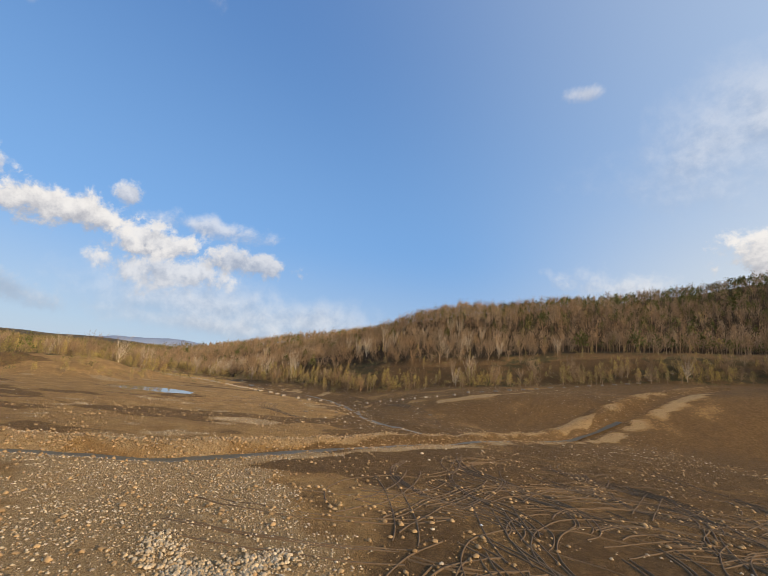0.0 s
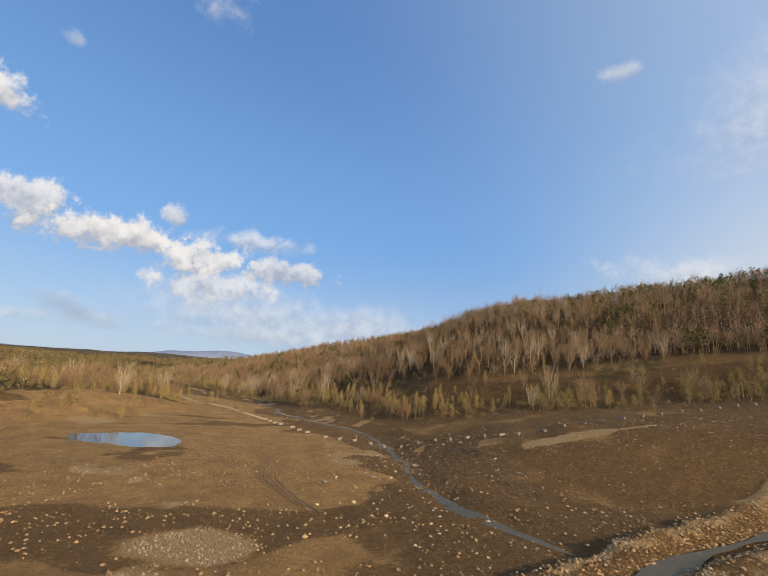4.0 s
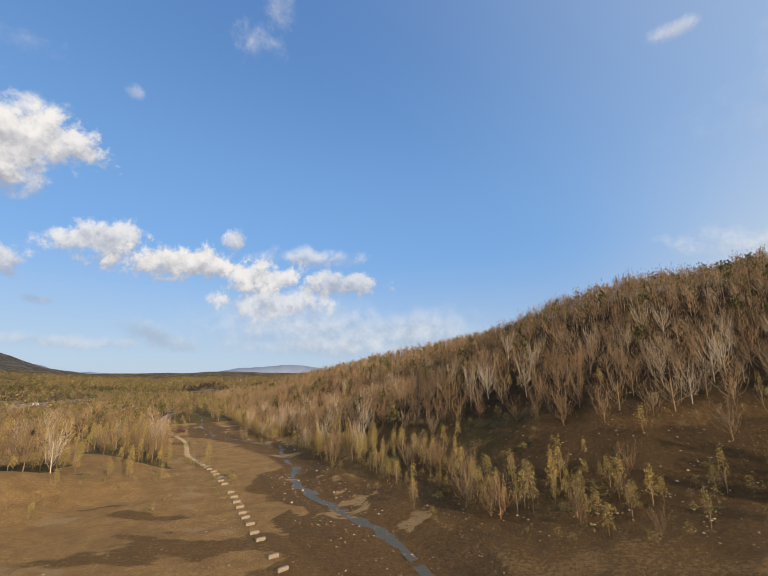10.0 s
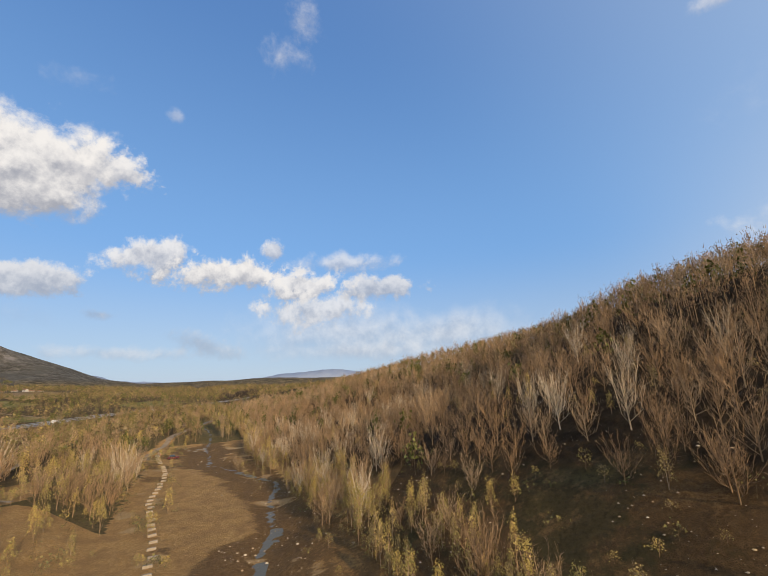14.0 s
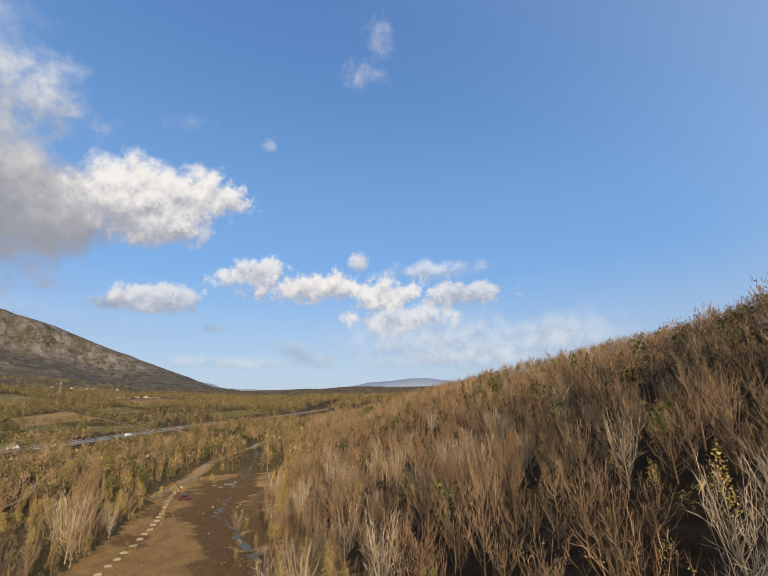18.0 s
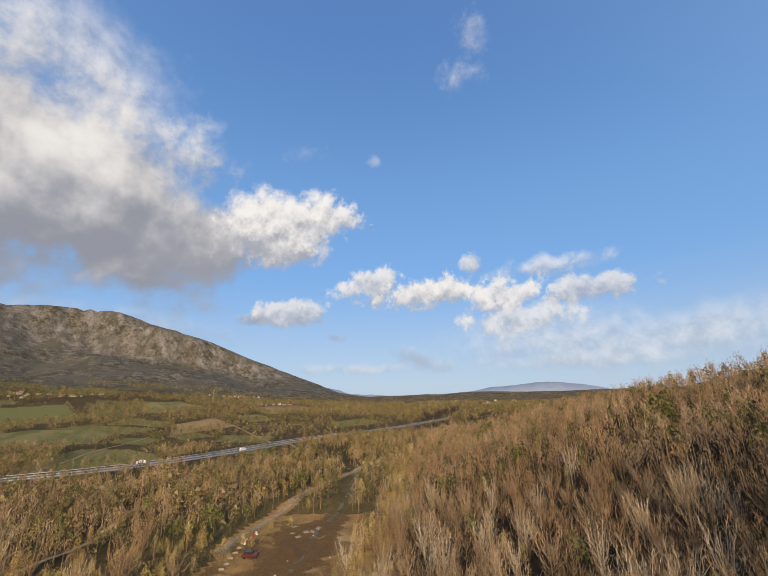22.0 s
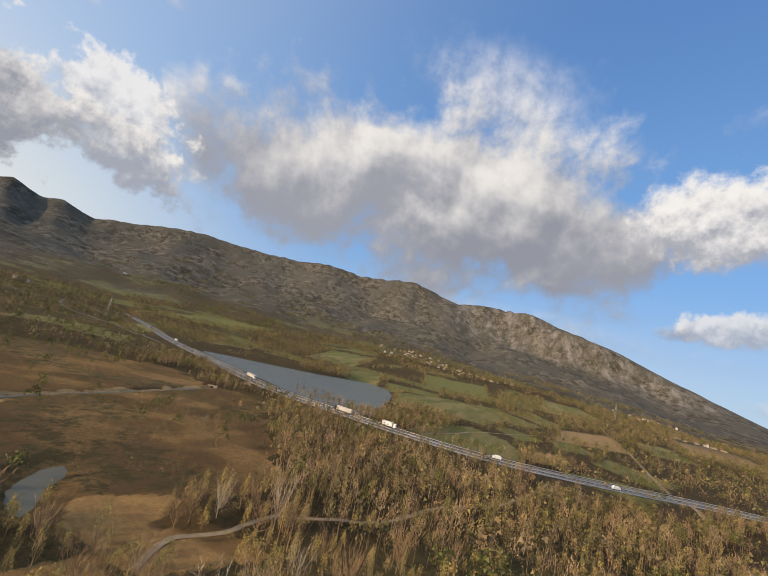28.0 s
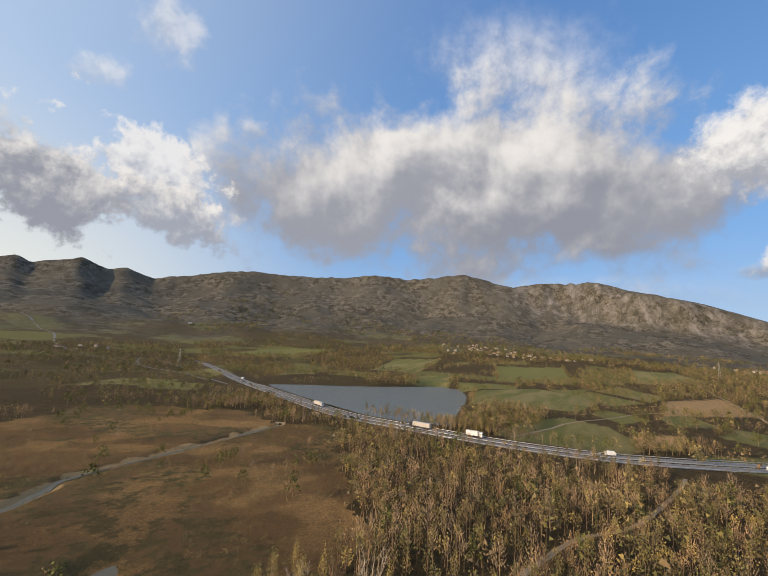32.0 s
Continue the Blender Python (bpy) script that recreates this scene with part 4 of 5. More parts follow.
def open_ground(x, y):
    """Where no trees stand: water, roads, fields, the bed, clearings."""
    r_ = inside(x, y, LAKE) | in_clearing(x, y)
    for outline, _ in FIELDS:
        r_ |= inside(x, y, outline)
    for ln, w_ in ((HIGHWAY, 24), (TRACK, 3.5), (SIDE_TRACK, 2.0), (LAKE + LAKE[:1], 3), (BROOK, 5)):
        d_, _ = near_line(x, y, ln)
        r_ |= d_ < w_
    bed_ = (hill_side(x, y) < 0) & ~inside(x, y, BED_SW + [(-3000, 1500), (-3000, -600)]) & (x > -215)
    return r_ | bed_


def dress(pts, sets, grow=1.2):
    """Pick for each place a template, scale and turn; sets is a list of weight, first and last template."""
    w_ = np.array([q[0] for q in sets], float)
    pick = rs.choice(len(sets), size=len(pts), p=w_ / w_.sum())
    return [(a, b, rs.randint(sets[q][1], sets[q][2]), rs.uniform(0.7, 1.25) * grow, rs.uniform(0, 6.28)) for (a, b), q in zip(pts, pick)]


ALL = BARE_HI + YEL_HI + BARE_LO + YEL_LO + DARK_LO + BUSH + FAR_LO + SHRUB   # 0-4, 5-8, 9-12, 13-16, 17-19, 20-22, 23-26, 27-29
NEAR = [(8, 162), (-20, 170), (-45, 190), (-70, 212), (-100, 236), (-143, 266)]


def keep_near(pts, reach):
    """Split places into those close to the foot of the slope and the rest."""
    d_, _ = near_line(np.array([p[0] for p in pts]), np.array([p[1] for p in pts]), NEAR)
    return [p for p, q in zip(pts, d_) if q < reach], [p for p, q in zip(pts, d_) if q >= reach]


near_hill = lambda x, y: near_line(x, y, NEAR)[0] < 72
wood_edge = lambda x, y: foot_band(x, y) - np.interp(x, [-110, -70, -40, 10], [4, 7, 15, 20])
hill_near = scatter(32000, -215, 80, 130, 350, lambda x, y: (wood_edge(x, y) > 0) & near_hill(x, y), 3.7)
hill_far = scatter(60000, -430, 230, 70, 520, lambda x, y: (wood_edge(x, y) > 0) & (hill_side(x, y) < 135) & ~near_hill(x, y), 2.8)
hill_top = scatter(26000, -300, 330, 100, 480, lambda x, y: (hill_side(x, y) >= 128) & (hill_side(x, y) < 235), 3.6)
crest_low = scatter(20000, -300, 330, 100, 480, lambda x, y: (hill_side(x, y) >= 95) & (hill_side(x, y) < 235), 3.0)
crest_dark = [p for p in hill_top if (p[0] + 20) * -0.8 + (p[1] - 165) * 0.6 < 40]
crest_bare = [p for p in hill_top if (p[0] + 20) * -0.8 + (p[1] - 165) * 0.6 >= 40]
wood("hillside_wood", dress(hill_near, [(9, 0, 4), (0.9, 4, 5), (0.3, 17, 20), (0.9, 5, 9), (1.6, 20, 23)], 1.12) + dress(hill_far, [(8, 9, 13), (1.2, 17, 20), (0.6, 13, 17)]) + dress(crest_low, [(1, 28, 30)]) + dress(crest_dark, [(1, 17, 20), (1.4, 9, 13)]) + dress(crest_bare, [(4, 9, 13), (0.6, 17, 20)]), ALL, "bare brown deciduous wood on a steep hillside")
foot_pts = scatter(40000, -330, 170, 60, 480, lambda x, y: (np.abs(foot_band(x, y)) < 6.0) & (hill_side(x, y) > -4) & (fractal(x, y, 14, 3, 1) > 0.38), 1.1)
apron = scatter(6000, -160, 150, 60, 300, lambda x, y: (foot_band(x, y) > -12) & (wood_edge(x, y) < 2) & (hill_side(x, y) > -9) & (fractal(x, y, 12, 3, 4) > 0.40), 1.8)
foot_near, foot_far = keep_near(foot_pts, 16)
foot_near, extra = foot_near[:230], foot_near[230:]
foot_set = [(6, 5, 9), (0.7, 0, 4), (0.15, 4, 5), (2.2, 20, 23)]
wood("foot_wood", dress(foot_far + extra, foot_set, 1.05) + dress(apron, [(1.2, 5, 8), (0.9, 0, 2), (4, 20, 23), (3, 27, 30)], 0.9), ALL, "yellow-green young poplars along the foot of the slope")
left_pts = scatter(40000, -440, -80, -80, 560, lambda x, y: ~open_ground(x, y) & (hill_side(x, y) < 2) & (fractal(x, y, 40, 3, 2) > 0.35) & ((near_line(x, y, BED_SW)[0] > 21) | (y > 185)), 2.6)
bank_pts = [p for p in left_pts if p[0] > -190 and p[1] < 260]
edge_pts = scatter(6000, -200, -60, 10, 270, lambda x, y: (near_line(x, y, BED_SW)[0] < 13) & (near_line(x, y, BROOK)[0] > 4) & (fractal(x, y, 9, 3, 2) > 0.5), 1.5)
clear_pts = scatter(9000, -390, -130, -170, 195, lambda x, y: in_clearing(x, y) & (fractal(x, y, 24, 4, 3) > 0.46) & ~inside(x, y, [(-150, 166), (-160, 155), (-174, 163), (-179, 172), (-174, 183), (-174, 198), (-152, 188)]) & ~inside(x, y, POOL) & (near_line(x, y, WEST_DITCH)[0] > 2.5), 1.7)
wood("valley_wood", dress(bank_pts, [(7, 5, 9), (3, 0, 4), (0.2, 4, 5), (3, 20, 23)], 1.35) + dress([p for p in left_pts if not (p[0] > -190 and p[1] < 260)], [(7, 13, 17), (4, 9, 13), (0.5, 17, 20), (1, 5, 7), (1.5, 23, 27)], 1.2) + dress(edge_pts, [(2, 20, 23), (3, 27, 30), (0.6, 5, 7)], 1.1) + dress(clear_pts, [(6, 27, 30), (0.12, 17, 19), (0.1, 9, 11)], 1.0), ALL, "mixed poplar and bare wood on the valley floor")
far_pts = scatter(40000, -1750, -250, -1100, 1700, lambda x, y: ~open_ground(x, y) & (np.hypot(x + 100, y - 230) > 330) & (np.hypot(x + 100, y - 230) < 1650) & (fractal(x, y, 110, 4, 1) > 0.42 - 0.13 * (y > 330)) & (hill_side(x, y) < 900), 6.7)
hedges = []
for outline, _ in FIELDS:
    for i in range(len(outline)):
        (ax, ay), (bx, by) = outline[i - 1], outline[i]
        n_ = int(math.hypot(bx - ax, by - ay) / 5.5)
        hedges += [(ax + (bx - ax) * k_ / n_ + rs.randn() * 1.5, ay + (by - ay) * k_ / n_ + rs.randn() * 1.5) for k_ in range(n_) if vnoise(ax + k_ * 5.5, ay, 30, 2) > 0.35]
clump = scatter(4000, -590, -390, 100, 235, lambda x, y: (np.hypot((x + 476) / 78, (y - 155) / 36) + fractal(x, y, 30, 3, 1) < 1.4) & ~inside(x, y, LAKE), 4.0)
spit = scatter(4000, -900, -680, -190, 20, lambda x, y: (np.hypot((x + 780) / 90, (y + 110) / 40) + fractal(x, y, 40, 3, 1) < 1.4) & ~inside(x, y, LAKE), 5.0)
slopes = scatter(9000, -2300, -1250, -1900, 900, lambda x, y: (np.hypot(x + 100, y - 230) > 1500) & (fractal(x, y, 150, 5, 4) > 0.52), 9.0)
far_trees = [(a, b, k_, s_ * (1.5 if math.hypot(a + 100, b - 230) > 750 else 1.0), t_) for a, b, k_, s_, t_ in dress(far_pts, [(5, 23, 27), (0.8, 13, 17), (1.1, 17, 20)])]
slope_trees = [(a, b, k_, s_ * 1.9, t_) for a, b, k_, s_, t_ in dress(slopes, [(2, 23, 27), (1.6, 17, 20)])]
wood("far_wood", far_trees + dress(hedges, [(5, 23, 27), (2, 17, 20), (2, 27, 30)]) + dress(clump + spit, [(6, 23, 27), (1.5, 17, 20), (1, 9, 13)]) + slope_trees, ALL, "brown and olive woods and hedgerows of the far valley")


def thing_tree(name, parts_, label, cat):
    """A tree of its own: an Empty with a trunk and a crown."""
    root = new(name)
    for nm, (v_, f_, m_) in zip(("trunk", "crown"), parts_):
        mesh_object(nm, v_, f_, TREE_MATS, m_, parent=root)
    return tagged(root, label, cat, group="trees at the foot of the slope")


kinds = {5 + i: thing_tree("young_poplar", p, "slender young poplar with sparse yellow-green spring leaves", "tree") for i, p in enumerate(YEL_P)}
kinds.update({i: thing_tree("bare_tree", p, "pale leafless tree with fine upright twigs" if i == 4 else "leafless brown tree with fine upright twigs", "tree") for i, p in enumerate(BARE_P)})
kinds.update({20 + i: thing_tree("bush", p, "low yellowish bush with thin bare twigs", "bush") for i, p in enumerate(BUSH_P)})
first = set()
for a, b, k_, s_, t_ in dress(foot_near, foot_set, 1.1):
    m_ = Matrix.Translation((a, b, float(height(a, b)))) @ Matrix.Rotation(t_, 4, "Z") @ Matrix.Scale(s_, 4)
    if k_ in first:
        o_ = copy_thing(kinds[k_], m_)
        o_.scale = (s_, s_, s_)
    else:
        kinds[k_].matrix_basis = m_
        first.add(k_)
for k_, o_ in kinds.items():
    if k_ not in first:
        o_.location = (-60 - 3 * k_, 205 + 2.5 * k_, float(height(-60 - 3 * k_, 205 + 2.5 * k_)))

# ---- concrete blocks along the track ----
concrete = plain("pale_concrete", (0.35, 0.29, 0.21), (0.26, 0.21, 0.15), scale=3.0, relief=0.02)
BLOCK_LINE = [(120, 172), (95, 166), (75, 158), (53, 150), (35, 142.5), (22, 135.5), (14, 131), (8, 130), (3, 133), (-4, 135), (-13, 137), (-22, 136), (-30, 136.5), (-37, 138.5), (-44, 142.5), (-53, 149), (-66, 160), (-78, 170.5), (-86, 177), (-95, 184), (-108, 192.5), (-127, 205), (-140, 217), (-155, 229), (-174, 240.5), (-195, 253.5)]


def block_mesh(seed):
    """A cast concrete block with bevelled, slightly broken edges."""
    r_ = random.Random(seed)
    bm = bmesh.new()
    bmesh.ops.create_cube(bm, size=1.0)
    for v in bm.verts:
        v.co = Vector((v.co.x * 0.55, v.co.y * 1.55, v.co.z * 0.5)) * (0.94 + 0.12 * r_.random())
        if v.co.z > 0:
            v.co.x *= 0.86
            v.co.y *= 0.95
    bmesh.ops.bevel(bm, geom=bm.edges[:], offset=0.05, segments=1, affect="EDGES")
    me = bpy.data.meshes.new("concrete_block")
    bm.to_mesh(me)
    bm.free()
    me.materials.append(concrete)
    return me


block_meshes = [block_mesh(i) for i in range(5)]
line = spline([(*p, 0) for p in BLOCK_LINE], 0.4)
run, last = 0.0, line[0]
rb = random.Random(3)
for i, p in enumerate(line[1:-1], 1):
    run += (p - last).length
    last = p
    if run < (3.7 if p.x < 5 else 5.3):
        continue
    run = 0.0
    if rb.random() < 0.05:
        continue
    d_ = line[i + 1] - line[i - 1]
    turn = math.atan2(d_.y, d_.x) + rb.gauss(0, 0.28 if p.x > -30 else 0.06)
    q = p + Vector((rb.gauss(0, 0.15), rb.gauss(0, 0.15), 0))
    o_ = new("concrete_block", rb.choice(block_meshes))
    o_.matrix_basis = Matrix.Translation((q.x, q.y, float(height(q.x, q.y)) + 0.2)) @ Matrix.Rotation(turn, 4, "Z") @ Matrix.Rotation(rb.gauss(0, 0.03), 4, "X")
    tagged(o_, "pale oblong concrete block laid across the track edge", "concrete block", group="row of blocks along the track")

# ---- loose stones, clods and tyre marks on the bed ----
stone_mat = island("river_stones", [(0.38, 0.265, 0.14), (0.50, 0.37, 0.21), (0.42, 0.33, 0.22), (0.58, 0.46, 0.30)])
clod_mat = island("earth_clods", [(0.28, 0.175, 0.08), (0.38, 0.245, 0.115)])
OCTA_V = np.array([(1, 0, 0), (-1, 0, 0), (0, 1, 0), (0, -1, 0), (0, 0, 1), (0, 0, -1), (0.7, 0.7, 0.45), (-0.7, -0.7, 0.45)])
OCTA_F = np.array([(0, 6, 4), (6, 2, 4), (2, 1, 4), (1, 7, 4), (7, 3, 4), (3, 0, 4), (0, 2, 6), (1, 3, 7)])


def pebbles(name, pts, sizes, mat, label, cat, flat=0.6):
    r_ = np.random.RandomState(len(pts))
    n_ = len(pts)
    pts = np.array(pts)
    z_ = height(pts[:, 0], pts[:, 1])
    v_ = OCTA_V[None] * (1 + 0.5 * (r_.rand(n_, 8, 1) - 0.5)) * np.asarray(sizes)[:, None, None] * np.array([1, 0.8, flat])
    a_ = r_.rand(n_) * 6.28
    c_, s_ = np.cos(a_)[:, None], np.sin(a_)[:, None]
    w_ = np.stack([v_[..., 0] * c_ - v_[..., 1] * s_ + pts[:, :1], v_[..., 0] * s_ + v_[..., 1] * c_ + pts[:, 1:2], v_[..., 2] + z_[:, None] + 0.25 * np.asarray(sizes)[:, None]], -1)
    f_ = OCTA_F[None] + (np.arange(n_) * 8)[:, None, None]
    ob = mesh_object(name, w_.reshape(-1, 3), f_.reshape(-1, 3), [mat])
    at = ob.data.attributes.new("tone", "FLOAT", "POINT")
    at.data.foreach_set("value", np.repeat(r_.rand(n_), 8).astype(np.float32))
    return tagged(ob, label, cat, kind="stuff")


rp = np.random.RandomState(11)


def on_mask(n_, x0, x1, y0, y1, arr, lim):
    """Random places on the ground grid's cells where a mask is high."""
    x_, y_ = rp.uniform(x0, x1, n_), rp.uniform(y0, y1, n_)
    i_, j_ = np.searchsorted(GX, x_) - 1, np.searchsorted(GY, y_) - 1
    ok = arr[np.clip(j_, 0, ny - 1), np.clip(i_, 0, nx - 1)] > lim
    return np.stack([x_[ok], y_[ok]], -1)


p_ = on_mask(220000, -60, 50, 8, 90, gravel, 0.40)[:34000]
pebbles("gravel_stones", p_, 0.028 + 0.10 * rp.rand(len(p_)) ** 3, stone_mat, "pale loose river gravel on the bar", "gravel")
p_ = on_mask(9000, -120, 60, 75, 240, np.maximum(gravel, wet * 0.7), 0.45)[:5000]
pebbles("brook_stones", p_, 0.07 + 0.22 * rp.rand(len(p_)) ** 3, stone_mat, "scattered stones beside the brook", "stones")
p_ = on_mask(30000, -60, 62, 10, 140, bare, 0.5)
p_ = p_[(fractal(p_[:, 0], p_[:, 1], 6, 3, 2) > 0.47)]
pebbles("mud_clods", p_, 0.05 + 0.20 * rp.rand(len(p_)) ** 4, clod_mat, "lumps of dried mud strewn over the bed", "clods", flat=0.7)
p_ = on_mask(6000, -80, 60, 8, 200, bare, 0.5)
pebbles("scattered_stones", p_, 0.04 + 0.15 * rp.rand(len(p_)) ** 5, stone_mat, "few scattered stones on dried mud", "stones")
dl = np.array([(p.x, p.y) for p in spline([(*p, 0) for p in DITCH], 0.05)])
p_ = dl[rp.randint(len(dl), size=9000)] + rp.randn(9000, 2) * np.array([1.5, 1.5])
off_ = near_line(p_[:, 0], p_[:, 1], DITCH)[0]
p_ = p_[(off_ > 0.75)]
nrm = np.array([-0.55, 0.83])
p2_ = dl[rp.randint(len(dl), size=6000)] + nrm * (2.6 + rp.randn(6000, 1) * 0.8) + rp.randn(6000, 2) * 0.9
pebbles("earth_clods", np.concatenate([p_, p2_]), 0.04 + 0.22 * rp.rand(len(p_) + len(p2_)) ** 3, clod_mat, "crumbled earth clods heaped along the ditch", "clods", flat=0.8)


def rut(pts, width, tall):
    """A squeezed-up mud ridge beside a tyre track: corners and triangles."""
    ln = spline([(*p, 0) for p in pts], 0.35)
    v_, f_ = [], []
    lx, ly = np.array([p.x for p in ln]), np.array([p.y for p in ln])
    zs, ts = height(lx, ly), tall * (0.5 + vnoise(lx, ly, 0.9, 3))
    for i, p in enumerate(ln):
        d_ = (ln[min(i + 1, len(ln) - 1)] - ln[max(i - 1, 0)]).normalized()
        n_ = Vector((-d_.y, d_.x, 0))
        t_, zz = float(ts[i]), float(zs[i])
        for o_, h_ in ((-width, -0.06), (-width * 0.35, t_), (width * 0.35, t_ * 0.8), (width, -0.06)):
            q = p + n_ * o_
            v_.append((q.x, q.y, zz + h_))
        if i:
            b_ = 4 * i
            for k_ in range(3):
                f_ += [(b_ - 4 + k_, b_ - 3 + k_, b_ + k_ + 1), (b_ - 4 + k_, b_ + k_ + 1, b_ + k_)]
    return v_, f_


mud_ridge = plain("mud_ridge", (0.17, 0.108, 0.055), (0.12, 0.078, 0.042), scale=4.0)
tyre_root = new("tyre_tracks")
rr = random.Random(8)
for i in range(150):
    x_, y_ = rr.uniform(0, 40), rr.uniform(14, 58)
    a_, bend = rr.uniform(0, 6.28), rr.choice((-1, 1)) * rr.uniform(0.02, 0.16)
    pts, px_, py_ = [], x_, y_
    for k_ in range(rr.randint(8, 19)):
        pts.append((px_, py_, a_))
        a_ += bend + rr.gauss(0, 0.02)
        px_, py_ = px_ + math.cos(a_) * 1.1, py_ + math.sin(a_) * 1.1
    gap = 0.0
    for q in range(rr.choice((1, 2, 2, 3, 4))):
        gap += rr.choice((0.28, 0.5, 0.9, 1.5))
        first_, last_ = rr.randint(0, 2), len(pts) - rr.randint(0, 3)
        sh = [(p[0] - math.sin(p[2]) * gap, p[1] + math.cos(p[2]) * gap) for p in pts[first_:last_]]
        if min(p[1] for p in sh) < 8 or min(p[0] - 0.55 * p[1] for p in sh) < -33:
            continue
        v_, f_ = rut(sh, 0.085, 0.06)
        mesh_object("tyre_mark", v_, f_, [mud_ridge], parent=tyre_root, shade=True)
for base in ([(-70, 92), (-56, 96), (-48, 106), (-46, 118), (-50, 128)], [(-38, 110), (-34, 98), (-24, 88)], [(4, 104), (0, 118), (-8, 128)]):
    for k_ in range(7):
        v_, f_ = rut([(p[0] + k_ * 0.8 + 0.15 * math.sin(3 * k_), p[1] - k_ * 0.35) for p in base], 0.10, 0.04)
        mesh_object("tyre_mark", v_, f_, [mud_ridge], parent=tyre_root, shade=True)
tagged(tyre_root, "curving tyre tracks pressed into damp mud", "tyre tracks")

# ---- motorway furniture and traffic ----
white_paint = plain("white_paint", (0.78, 0.78, 0.76), (0.66, 0.66, 0.65), rough=0.45, scale=0.5, spec=0.5)
grey_paint = plain("grey_tarpaulin", (0.55, 0.50, 0.44), (0.46, 0.42, 0.38), rough=0.6, scale=0.5)
rubber = plain("black_rubber", (0.02, 0.02, 0.02), (0.03, 0.03, 0.03), rough=0.8)
dark_glass = plain("dark_glass", (0.02, 0.025, 0.03), (0.03, 0.035, 0.04), rough=0.08, spec=0.6)
steel = plain("galvanised_steel", (0.55, 0.55, 0.54), (0.45, 0.45, 0.44), rough=0.45, metal=0.6)


def part(name, bm, mat, parent, label=""):
    me = bpy.data.meshes.new(name)
    bm.to_mesh(me)
    bm.free()
    me.materials.append(mat)
    ob = new(name, me)
    ob.parent = parent
    if label:
        ob["label"] = label
    return ob


def box(sx, sy, sz, at=(0, 0, 0), bevel=0.04, taper=1.0):
    bm = bmesh.new()
    bmesh.ops.create_cube(bm, size=1.0)
    for v in bm.verts:
        k_ = taper if v.co.z > 0 else 1.0
        v.co = Vector((v.co.x * sx * k_, v.co.y * sy * (1 + (k_ - 1) * 0.5), v.co.z * sz)) + Vector(at)
    if bevel:
        bmesh.ops.bevel(bm, geom=bm.edges[:], offset=bevel, segments=1, affect="EDGES")
    return bm


def drum(radius, width, at, sides=10):
    bm = bmesh.new()
    bmesh.ops.create_cone(bm, cap_ends=True, segments=sides, radius1=radius, radius2=radius, depth=width)
    bmesh.ops.rotate(bm, cent=(0, 0, 0), matrix=Matrix.Rotation(radians(90), 3, "X"), verts=bm.verts)
    bmesh.ops.translate(bm, vec=at, verts=bm.verts)
    return bm


def truck(length, load, cab, label):
    """An articulated lorry along +x: trailer, cab, windows and wheels."""
    root = new("lorry")
    part("trailer", box(length - 2.9, 2.5, 2.7, (-1.5, 0, 2.45), 0.06), load, root)
    part("chassis", box(length - 1.5, 1.0, 0.25, (-0.6, 0, 0.95), 0.02), rubber, root)
    c_ = part("cab", box(2.1, 2.45, 2.7, (length / 2 - 1.15, 0, 2.1), 0.12, 0.94), cab, root)
    part("windscreen", box(0.06, 2.1, 0.9, (length / 2 - 0.12, 0, 2.55), 0.02), dark_glass, c_)
    for sx in (length / 2 - 1.2, length / 2 - 4.2, -length / 2 + 1.6, -length / 2 + 2.9, -length / 2 + 4.2):
        for sy in (-1.05, 1.05):
            part("wheel", drum(0.5, 0.32, (sx, sy, 0.5)), rubber, root)
    return tagged(root, label, "lorry", group="traffic on the motorway")


def car(paint, label, van=False):
    root = new("van" if van else "car")
    ln, tl = (5.4, 1.5) if van else (4.4, 0.75)
    part("body", box(ln, 1.8, tl, (0, 0, 0.35 + tl / 2), 0.12), paint, root)
    part("cabin", box(ln * (0.75 if van else 0.55), 1.65, 0.6, (-0.3, 0, 0.35 + tl + 0.3), 0.1, 0.8), dark_glass if not van else paint, root)
    for sx in (-ln * 0.3, ln * 0.31):
        for sy in (-0.8, 0.8):
            part("wheel", drum(0.33, 0.22, (sx, sy, 0.33)), rubber, root)
    return tagged(root, label, "van" if van else "car", group="traffic on the motorway")


hw = spline([(*p, 0) for p in HIGHWAY], 4)


def on_road(y_at, side, root, back=False):
    """Put a vehicle on the carriageway where the motorway passes y_at."""
    i = min(range(1, len(hw) - 1), key=lambda q: abs(hw[q].y - y_at) + (0 if -1200 < hw[q].y < 1200 else 1e6))
    d_ = (hw[i + 1] - hw[i - 1]).normalized()
    n_ = Vector((-d_.y, d_.x, 0))
    p = hw[i] + n_ * side
    root.matrix_basis = Matrix.Translation((p.x, p.y, road_z(p) + 0.01)) @ Matrix.Rotation(math.atan2(d_.y, d_.x) + (math.pi if back else 0), 4, "Z")


